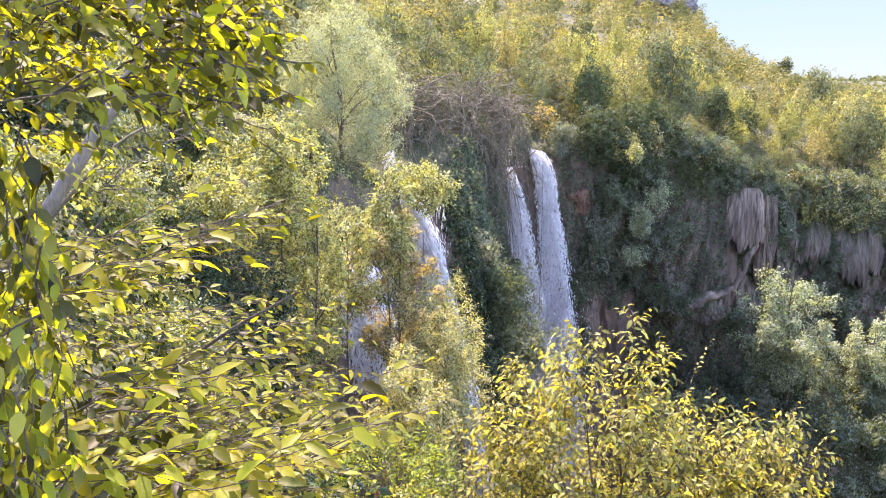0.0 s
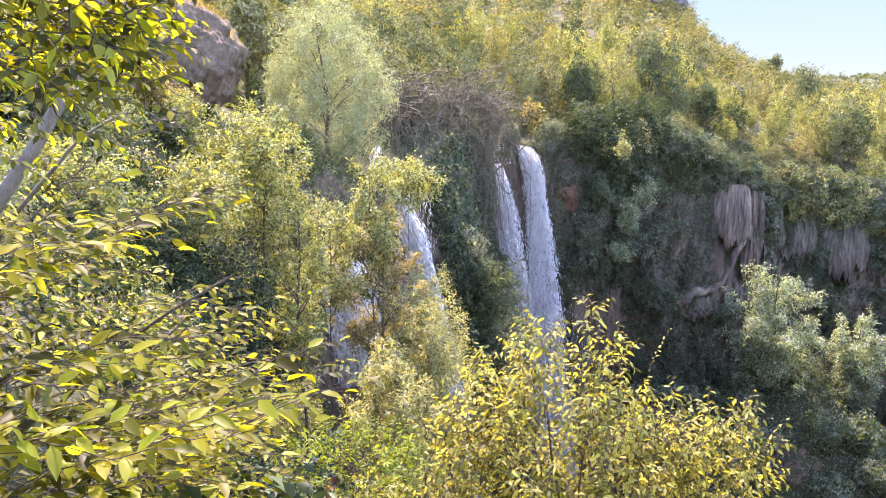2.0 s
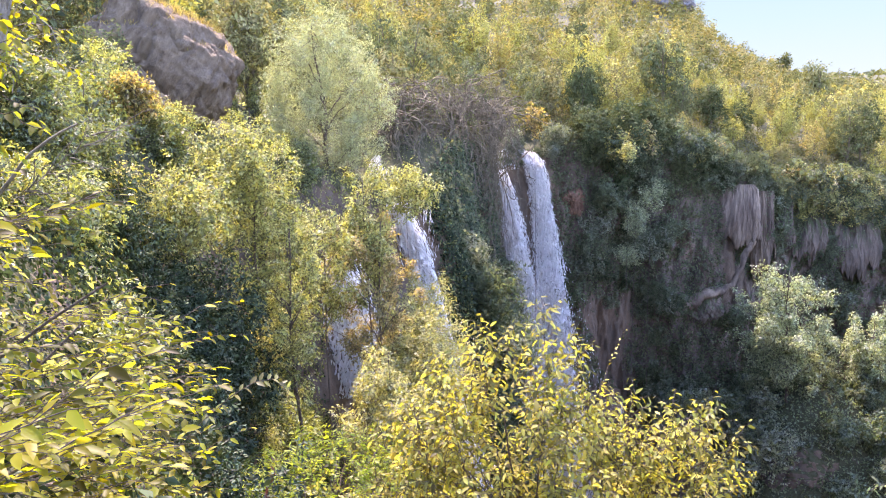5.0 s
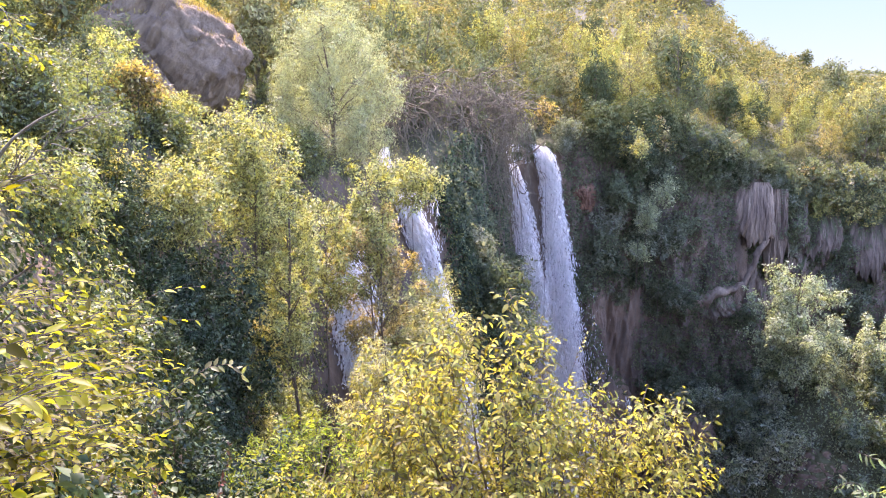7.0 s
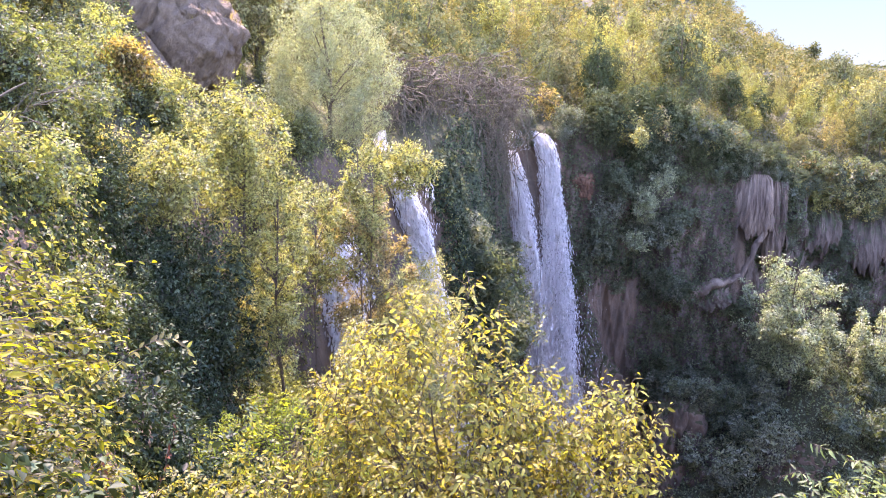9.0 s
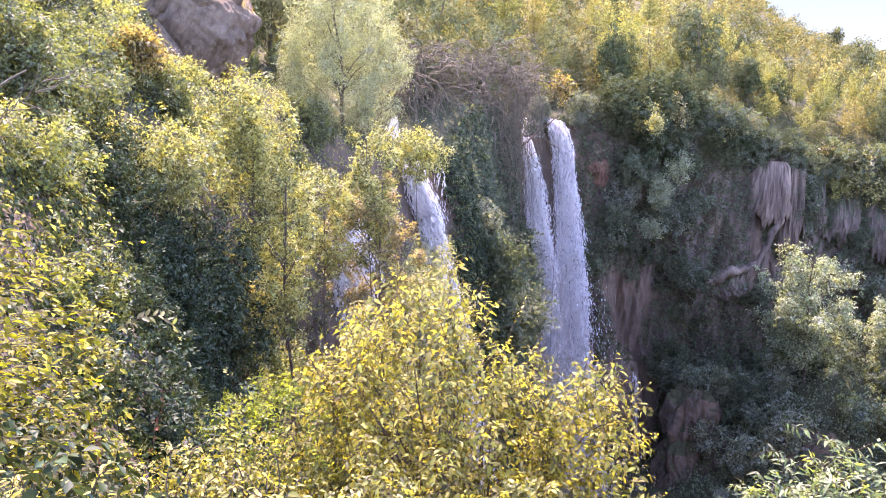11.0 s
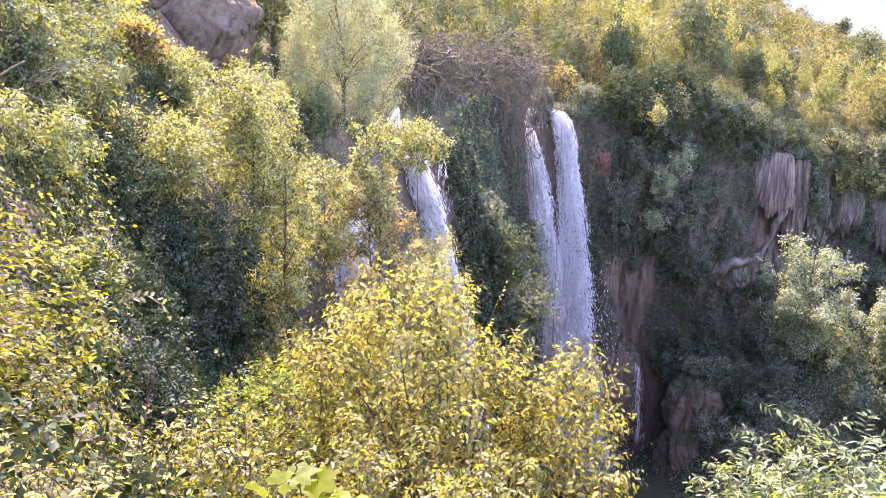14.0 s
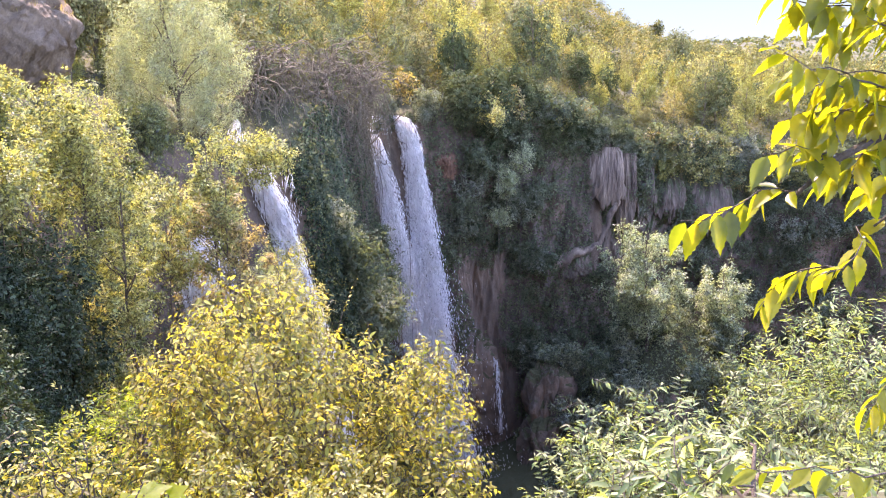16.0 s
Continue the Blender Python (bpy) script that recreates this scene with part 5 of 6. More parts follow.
P("tamarisk_tree", 7.6, 4.2, 20000, 0.12, M_FEATHER, clump_n=46, clump_r=0.14, bottom=0.0, at=(-0.8, 27, -14.6), label="feathery light green tree beside the waterfall", aspect=0.35)
P("tamarisk_tree", 5.6, 2.8, 16000, 0.10, M_FEATHER, clump_n=44, clump_r=0.13, bottom=0.0, at=(-0.9, 19, -9.8), label="feathery light green tree low on the slope", aspect=0.35)
P("tamarisk_tree", 5.6, 3.0, 14000, 0.11, M_FEATHER, clump_n=44, clump_r=0.13, bottom=0.0, at=(-0.1, 24, -9.8), label="feathery light green tree low on the slope", aspect=0.35)
P("privet_bush", 3.2, 2.9, 8000, 0.085, M_SLOPE, clump_n=32, clump_r=0.15, bottom=0.0, at=(-6.4, 13, -2.5), category="bush", label="sunlit green bush on the steep bank")
P("privet_bush", 3.0, 3.0, 9000, 0.08, M_SLOPE, clump_n=34, clump_r=0.15, bottom=0.0, at=(-5.0, 11, -3.5), category="bush", label="sunlit green bush on the steep bank")
P("privet_bush", 2.5, 1.9, 8000, 0.07, M_SLOPE, clump_n=30, clump_r=0.14, bottom=0.0, at=(-3.45, 8.9, -4.0), category="bush", label="sunlit green bush on the steep bank")
P("privet_bush", 2.6, 2.6, 9000, 0.07, M_SLOPE, clump_n=34, clump_r=0.15, bottom=0.0, at=(-3.8, 8.6, -3.8), category="bush", label="sunlit green bush on the steep bank")
P("buckthorn_bush", 2.0, 2.4, 8750, 0.054, M_BUCK, clump_n=30, clump_r=0.15, bottom=0.0, at=(-2.5, 7, -3.9), category="bush", label="yellowing bush on the steep bank", fine=True)
P("buckthorn_bush", 1.8, 2.6, 10000, 0.05, M_BUCK, clump_n=36, clump_r=0.14, bottom=0.0, at=(-0.4, 6.3, -3.8), category="bush", label="yellowing bush with a few red leaves", fine=True)

P("buckthorn_bush", 2.0, 2.2, 8750, 0.05, M_BUCK, clump_n=30, clump_r=0.15, bottom=0.0, at=(-2.3, 5.6, -3.0), category="bush", label="yellowing bush on the steep bank", fine=True)
P("buckthorn_bush", 2.0, 2.2, 8750, 0.05, M_BUCK, clump_n=30, clump_r=0.15, bottom=0.0, at=(-3.9, 7.0, -2.6), category="bush", label="yellowing bush on the steep bank", fine=True)
P("privet_bush", 2.6, 2.2, 9000, 0.075, M_SLOPE, clump_n=34, clump_r=0.15, bottom=0.0, at=(-4.6, 10.2, -3.4), category="bush", label="sunlit green bush on the steep bank")
P("privet_bush", 3.2, 2.8, 8000, 0.085, M_MID, clump_n=34, clump_r=0.15, bottom=0.0, at=(-7.4, 14.5, -2.2), category="bush", label="green bush on the steep bank")
P("dogwood_shrub", 3.6, 3.0, 6000, 0.11, M_SHADE, clump_n=26, clump_r=0.15, bottom=0.0, at=(-12.0, 28.5, 1.4), category="shrub", label="green shrub covering the foot of the outcrop")
P("dogwood_shrub", 3.4, 3.0, 6000, 0.11, M_SLOPE, clump_n=26, clump_r=0.15, bottom=0.0, at=(-10.4, 25.5, 0.8), category="shrub", label="green shrub covering the foot of the outcrop")
P("dogwood_shrub", 3.0, 2.6, 5000, 0.11, M_MID, clump_n=24, clump_r=0.15, bottom=0.0, at=(-9.6, 23.6, 0.4), category="shrub", label="green shrub below the outcrop")

for x, y, z, h, w, m, lab in ((-8.3, 17.4, 0.2, 2.4, 2.6, M_MID, "leafy green shrub on the upper slope"), (-7.2, 16.4, 0.0, 1.6, 2.2, M_MID, "leafy green shrub on the upper slope"), (-9.0, 24.4, 0.4, 1.8, 2.4, M_SLOPE, "leafy green shrub on the upper slope"), (-8.6, 25.8, 0.3, 1.8, 2.4, M_MAPLE, "yellow-green shrub on the upper slope"),
                              (-9.8, 16.4, 0.6, 4.2, 3.2, M_HOLLOW, "tall dark shrub on the upper slope"), (-8.7, 14.6, 0.4, 3.4, 2.8, M_HOLLOW, "tall dark shrub on the upper slope"), (-11.6, 19.0, 1.2, 4.4, 3.4, M_SHADE, "tall dark shrub on the upper slope")):
    P("dogwood_shrub", h, w, 7000, 0.09, m, clump_n=26, clump_r=0.16, bottom=0.0, at=(x, y, z), category="shrub", label=lab)

for x, y, z in ((-7.6, 22.8, -0.2), (-7.9, 22.9, 0.1), (-7.4, 23.0, -0.7), (-5.3, 32.7, -2.0), (-5.7, 33.5, -1.1), (-6.2, 32.8, -1.0)):
    P("dogwood_shrub", 1.5, 2.2, 4500, 0.085, M_MID, clump_n=20, clump_r=0.17, bottom=0.0, at=(x, y, z), category="shrub", label="low green shrub on the rocky slope")

for x, y, z, h, w in ((17.7, 61.6, -7.3, 2.4, 3.0), (15.7, 61.0, -11.9, 2.0, 2.6)):
    P("elder_bush", h, w, 1700, 0.15, M_WILLOW, clump_n=16, clump_r=0.13, bottom=0.0, at=(x, y, z), category="shrub", label="pale grey-green bush on the shaded cliff", group="bushes on the shaded cliff")

# ---- russet scrub on the sunny edge of the cliff ----
rng = np.random.default_rng(128)
for k in range(15):
    x = 31.5 + 1.0 * k + rng.uniform(-0.4, 0.4)
    a = math.atan2(70.0 - CY, x - CX)
    u = rng.uniform(0.86, 0.99)
    wx, wy, wz = [float(v) for v in wall_point(np.array(a), np.array(u))]
    P("russet_shrub", rng.uniform(2.0, 3.2), rng.uniform(2.2, 3.2), 1900, 0.16, (M_DRY, M_BROWN, M_HILL_YELLOW)[k % 3], clump_n=20, clump_r=0.14, bottom=0.0, limb_n=6, twig_n=0, at=(wx, wy - 0.5, wz - 0.4), category="shrub", label="russet autumn shrub on the sunny cliff edge", group="russet shrubs")

# ---- bottom of the gorge ----
rng = np.random.default_rng(127)
P("riverside_tree", 10.8, 8.6, 22000, 0.19, M_PALE, face=1.1, clump_n=34, clump_r=0.125, bottom=0.02, at=(27.0, 56, -21.8), label="light green tree standing in the gorge")
P("riverside_tree", 7.5, 6.0, 11000, 0.19, M_PALE, face=1.1, clump_n=22, clump_r=0.15, bottom=0.02, at=(33.5, 56.5, -22), label="light green tree standing in the gorge")


for x, y, z, h, w in ((22.8, 57.4, -26.0, 5.2, 4.6), (25.2, 55.4, -26.6, 5.0, 5.0), (21.4, 58.2, -24.4, 2.8, 3.0), (19.6, 59.2, -23.6, 1.6, 2.4), (28.5, 53.5, -27, 4.6, 5.4), (23.4, 55.2, -28.6, 4.0, 4.2)):
    P("gorge_shrub", h, w, 5000, 0.17, M_GORGE, clump_n=34, clump_r=0.14, bottom=0.0, at=(x, y, z), category="shrub", label="blue-green shrub growing over the brown rocks", group="gorge shrubs", face=1.0)
for x, y in ((1.4, 4.9), (2.25, 4.8)):
    P("buckthorn_bush", 1.9, 1.7, 6500, 0.05, M_BUCK, clump_n=26, clump_r=0.16, bottom=0.0, at=(x, y, -3.4), category="bush", label="yellowing bush below the path's edge", fine=True)
P("dogwood_shrub", 3.0, 2.4, 8000, 0.09, M_MID, clump_n=26, clump_r=0.16, bottom=0.0, at=(-7.3, 15.0, 0.2), category="shrub", label="green shrub on the edge of the bank")

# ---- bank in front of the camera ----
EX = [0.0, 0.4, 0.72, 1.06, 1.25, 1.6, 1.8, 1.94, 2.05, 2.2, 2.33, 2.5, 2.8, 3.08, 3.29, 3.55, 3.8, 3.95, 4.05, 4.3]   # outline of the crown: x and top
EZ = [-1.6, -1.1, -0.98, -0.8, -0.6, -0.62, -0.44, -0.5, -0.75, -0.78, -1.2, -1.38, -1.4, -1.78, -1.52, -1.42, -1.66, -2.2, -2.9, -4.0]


def plume(S, tip, way, long, n, leaf, wide=0.42):
    """A branch end: a stem with side shoots that shorten towards its tip, leaves drooping along them."""
    way = unit(way)
    foot = tip - way * long
    stem = bent(foot, tip, -0.05 * long, 0.012, 8)
    S.append(spray(tip - way * long * 0.35, tip, -0.02, 9, leaf * 0.85, hang=0.4, wob=0.008, flat=0.5))
    a0 = rng.uniform(0, 6.28)
    ref = unit(np.cross(way, np.array([0.3, 1.0, 0.2])))
    other = np.cross(way, ref)
    for k in range(n):
        t = 0.12 + 0.84 * (k + rng.uniform(0, 0.6)) / n
        s = np.array([np.interp(t, np.linspace(0, 1, 8), stem[:, c]) for c in range(3)])
        a = a0 + k * 2.4 + rng.normal(0, 0.3)
        d = unit(way * 0.75 + (ref * math.cos(a) + other * math.sin(a)) * 0.85 + np.array([0, 0, -0.05]))
        l = wide * (1.05 - 0.62 * t) * rng.uniform(0.75, 1.2)
        S.append(spray(s, s + d * l, -0.12 * l, max(4, int(l / 0.05)), leaf, hang=0.6, wob=0.01, flat=0.5))
    return stem


def elm_tree():
    root = empty_at("elm_tree", (2.1, 7.4, -7.2), label="small elm with yellow-green sunlit leaves on the bank", category="tree")
    hub = np.array([2.1, 7.5, -4.6])
    S, limbs = [], [(bent((2.1, 7.4, -7.2), hub, 0, 0.05, 6), 0.09, 0.06)]
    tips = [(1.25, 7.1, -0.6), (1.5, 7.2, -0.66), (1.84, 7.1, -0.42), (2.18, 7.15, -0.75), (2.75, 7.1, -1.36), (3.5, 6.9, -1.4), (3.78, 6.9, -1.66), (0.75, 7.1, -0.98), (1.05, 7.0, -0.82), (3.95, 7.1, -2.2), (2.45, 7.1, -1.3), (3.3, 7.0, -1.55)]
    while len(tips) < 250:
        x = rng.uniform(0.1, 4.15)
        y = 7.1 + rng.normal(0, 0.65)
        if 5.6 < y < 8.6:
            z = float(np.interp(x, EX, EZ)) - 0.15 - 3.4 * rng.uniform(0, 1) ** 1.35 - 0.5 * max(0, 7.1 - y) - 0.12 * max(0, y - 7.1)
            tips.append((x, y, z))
    for q, t in enumerate(tips):
        t = np.array(t)
        way = unit(t - hub + np.array([0, 0, 0.6])) + rng.normal(0, 0.16, 3) + np.array([0, -0.1 if t[1] < 7 else 0.0, 0.25])
        stem = plume(S, t, way, rng.uniform(0.75, 1.15), 14, 0.102)
        if q % 5 == 0:
            limbs.append((bent(hub + rng.normal(0, 0.06, 3), stem[2], -0.12, 0.04, 8), 0.022, 0.006))
    # long single shoots that stand out of the crown
    for a, b in (((2.42, 7.1, -1.28), (2.81, 7.05, -0.66)), ((2.2, 7.2, -1.1), (2.33, 7.2, -0.85)), ((3.3, 6.8, -1.7), (3.36, 6.8, -1.3))):
        S.append(spray(a, b, -0.04, 13, 0.062, hang=0.1, flat=0.5))
    leafy("elm", S, root, M_ELM, 0.4, extra=limbs, droop=0.22)


rng = np.random.default_rng(116)
elm_tree()


def hackberry_bush():
    root = empty_at("hackberry_bush", (-3.2, 3.6, -1.6), label="hackberry bush with long arching shoots of backlit leaves", category="bush")
    S, limbs = [], []
    for k in range(270):
        y = 2.2 + 3.4 * rng.uniform(0, 1) ** 1.6
        x = -0.15 - 0.26 * (y - 2.2) - rng.exponential(0.6)
        top = 1.1 - 0.28 * max(0, x + 1.8 + 0.2 * y) - 0.1 * (y - 2.2)
        z = rng.uniform(-2.1 - 0.12 * y, top)
        if k % 30 == 0:
            y, x, z = rng.uniform(2.6, 3.8), rng.uniform(-1.7, -0.7), rng.uniform(0.7, 1.2)
        l = rng.uniform(0.8, 1.5)
        size = 0.122 if y < 3.4 else 0.096
        a, b = np.array([x - l, y - rng.uniform(-0.3, 0.3), z - rng.uniform(0.1, 0.5) * l]), np.array([x, y, z])
        tilt = rng.uniform(0.05, 0.4)
        S.append(spray(a, b, -rng.uniform(0.03, 0.13), rng.integers(10, 15), size, hang=0.16, wob=0.012, flat=0.2, along=0.9, lean=tilt))
        for q in range(4):
            f = 0.25 + 0.17 * q
            s = a + (b - a) * f + np.array([0, 0, 0.04])
            d = (b - a) / l
            g = rng.choice([-1, 1]) * rng.uniform(0.12, 0.5)
            d = np.array([d[0] * math.cos(g) - d[1] * math.sin(g), d[0] * math.sin(g) + d[1] * math.cos(g), d[2] * 0.7 + rng.normal(0, 0.06)])
            S.append(spray(s, s + d * rng.uniform(0.4, 0.75), -0.04, rng.integers(6, 10), size * 0.92, hang=0.2, wob=0.012, flat=0.25, along=0.9, lean=tilt))
    for k in range(14):
        limbs.append((bent((-3.2, 3.6, -1.6), (-1.7 + rng.normal(0, 0.3), rng.uniform(2.4, 5), rng.uniform(-0.8, 0.9)), -0.2, 0.04, 8), 0.02, 0.006))
    leafy("hackberry", S, root, M_BUSH, 0.43, twig_r=0.003, extra=limbs, droop=0.2)


rng = np.random.default_rng(117)
hackberry_bush()


def hackberry_tree():
    root = empty_at("hackberry_tree", (-3.4, 1.2, 0.0), label="hackberry tree whose leafy branches hang over the path", category="tree")
    S = []
    limbs = [(bent((-3.4, 1.2, -0.1), (-3.0, 1.5, 2.6), 0, 0.04, 7), 0.09, 0.05), (bent((-3.0, 1.5, 2.4), (-0.5, 1.9, 2.0), -0.25, 0.03, 9), 0.035, 0.008),
             (bent((-3.1, 1.4, 2.0), (-1.1, 1.6, 1.6), -0.15, 0.03, 9), 0.03, 0.006), (bent((-3.0, 1.5, 2.6), (-1.7, 4.4, 2.3), -0.2, 0.04, 9), 0.035, 0.01)]
    for k in range(380):
        y = rng.uniform(1.7, 2.9)
        s = np.array([y * rng.uniform(-0.85, -0.27), y, 1.58 - 0.05 * (y - 2) + rng.uniform(0.0, 0.6)])
        S.append(spray(s, s + np.array([rng.uniform(0.05, 0.3), rng.normal(0, 0.2), -rng.uniform(-0.05, 0.1)]), -0.03, 11, 0.06, hang=0.3, flat=0.4))
    # unseen higher sprays, added to keep the leaves below in shade
    for k in range(130):
        s = np.array([rng.uniform(-2.6, -0.5), rng.uniform(1.5, 2.6), rng.uniform(2.2, 3.2)])
        S.append(spray(s, s + np.array([rng.uniform(0.05, 0.4), rng.normal(0, 0.3), -rng.uniform(-0.05, 0.25)]), -0.03, 9, 0.1, hang=0.3, flat=0.4))
    for k in range(170):
        y = rng.uniform(1.45, 2.6)
        s = np.array([y * rng.uniform(-0.85, -0.53), y, rng.uniform(0.3, 1.75)])
        S.append(spray(s, s + np.array([rng.uniform(-0.05, 0.06), rng.normal(0, 0.06), -rng.uniform(0.25, 0.5)]), 0, 10, 0.07, hang=0.6))
    for k in range(60):
        s = np.array([rng.uniform(-3.4, -1.7), rng.uniform(3.6, 5.0), rng.uniform(1.0, 2.5)])
        S.append(spray(s, s + np.array([rng.uniform(0.1, 0.5), rng.normal(0, 0.15), -rng.uniform(-0.1, 0.3)]), -0.03, 11, 0.085, hang=0.4))
    leafy("hackberry_tree", S, root, M_OVER, 0.52, twig_r=0.003, extra=limbs)


rng = np.random.default_rng(118)
hackberry_tree()


def ash_shrub(p, w, h, n, label, mat=None):
    root = empty_at("ash_shrub", p, label=label, category="shrub")
    p = np.array(p, float)
    S, limbs = [], []
    for k in range(n):
        d = unit(rng.normal(0, 1, 3) * np.array([1, 1, 0.5]) + np.array([0, 0, 0.6]))
        tip = p + np.array([0, 0, h * 0.35]) + d * np.array([w / 2, w / 2, h * 0.65]) * rng.uniform(0.5, 1.05)
        grow = unit(d * 0.5 + np.array([0, 0, 0.6]) + rng.normal(0, 0.4, 3))
        S.append(spray(tip - grow * rng.uniform(0.25, 0.45), tip, -0.04, rng.integers(10, 16), 0.11, hang=0.35, flat=0.6))
    for k in range(12):
        limbs.append((bent(p, p + np.array([rng.normal(0, w * 0.2), rng.normal(0, w * 0.2), h * 0.5]), -0.1, 0.04, 8), 0.02, 0.006))
    leafy("ash", S, root, mat or M_ASH, 0.26, extra=limbs, droop=0.25)


rng = np.random.default_rng(126)
ash_shrub((5.6, 6.0, -4.2), 2.6, 2.5, 640, "pale green ash shrub with narrow glossy leaves")
ash_shrub((8.8, 7.4, -4.6), 3.4, 3.3, 740, "pale green ash shrub with narrow glossy leaves")
ash_shrub((7.6, 5.0, -4.0), 2.6, 2.2, 450, "pale green ash shrub with narrow glossy leaves")
ash_shrub((-1.0, 10.8, -5.0), 3.0, 1.7, 360, "bright green shrub with drooping narrow leaves", M_LIME)
ash_shrub((4.15, 1.8, -0.7), 1.5, 0.6, 170, "pale green ash shrub at the edge of the path")


def leaf_mesh(name, mat, curl, asp):
    """One ovate leaf along +x: toothed edge, pointed tip, folded midrib, raised side veins, drooping end."""
    n = 14
    V, F = [], []
    for q in range(n + 1):
        s = q / n
        w = 0.5 * math.sin(math.pi * min(1.0, s * 1.02) ** 0.82) ** 0.9 * (1.0 - 0.25 * s) * 1.12 if 0 < q < n else 0.0
        tooth = 0.035 * (1 if q % 2 else -1) if 1 < q < n - 1 else 0.0
        z = -curl * s * s
        for k in (-1, -0.5, 0, 0.5, 1):
            back = 0.07 * abs(k)
            vein = 0.012 * (1 if q % 2 else -1) * abs(k)
            V.append((min(1.0, s + back * (1 - s)), k * (w + (tooth if abs(k) == 1 else 0.0)) * asp, z + abs(k) * w * asp * 0.32 + vein * w))
    for a in range(n):
        for k in range(4):
            F.append((a * 5 + k, a * 5 + k + 1, a * 5 + k + 6, a * 5 + k + 5))
    me = bpy.data.meshes.new(name)
    me.from_pydata(V, [], F)
    me.polygons.foreach_set("use_smooth", [True] * len(F))
    me.materials.append(mat)
    return me


M_LEAF = leaf_material("near_leaf", [(0.0, (0.055, 0.08, 0.016)), (0.25, (0.13, 0.155, 0.014)), (1.0, (0.21, 0.21, 0.014))], leaf_var=0.15, through_light=0.66, gloss=0.02, gloss_rough=0.35, tint=(2.7, 2.4, 0.3))
M_FIG = leaf_material("fig_leaf", [(0.0, (0.12, 0.17, 0.012)), (1.0, (0.19, 0.23, 0.015))], leaf_var=0.15, through_light=0.7, gloss=0.01, tint=(2.6, 2.6, 0.3))


def branch_leaves(root, stem, n, size, hang, kinds, t0=0.1):
    """Leaves hung alternately along a stem, each an object of its own."""
    stem = np.asarray(stem)
    k = np.linspace(0, 1, len(stem))
    o = Vector(root.location)
    for i in range(n):
        t = t0 + (1 - t0) * (i + 0.5) / n
        b = Vector([float(np.interp(t, k, stem[:, c])) for c in range(3)])
        g = Vector([float(np.interp(t, k, np.gradient(stem[:, c]))) for c in range(3)]).normalized()
        side = g.cross(Vector((0, 0, 1))).normalized() * (1 if i % 2 else -1)
        ax = (g * 0.55 + side * 0.6 + Vector((0, 0, -hang * rng.uniform(0.35, 1.25))) + Vector(rng.normal(0, 0.3, 3))).normalized()
        nm = Vector((0, 0, 1)) + Vector(rng.normal(0, 0.35, 3)) + side * 0.3
        yv = nm.cross(ax).normalized()
        zv = ax.cross(yv)
        s = size * rng.uniform(0.75, 1.15)
        m = Matrix((( *(ax * s), 0), (*(yv * s), 0), (*(zv * s), 0), (0, 0, 0, 1))).transposed()
        ob = new("leaf", kinds[rng.integers(len(kinds))])
        ob.parent = root
        ob.matrix_basis = Matrix.Translation(b - o) @ m


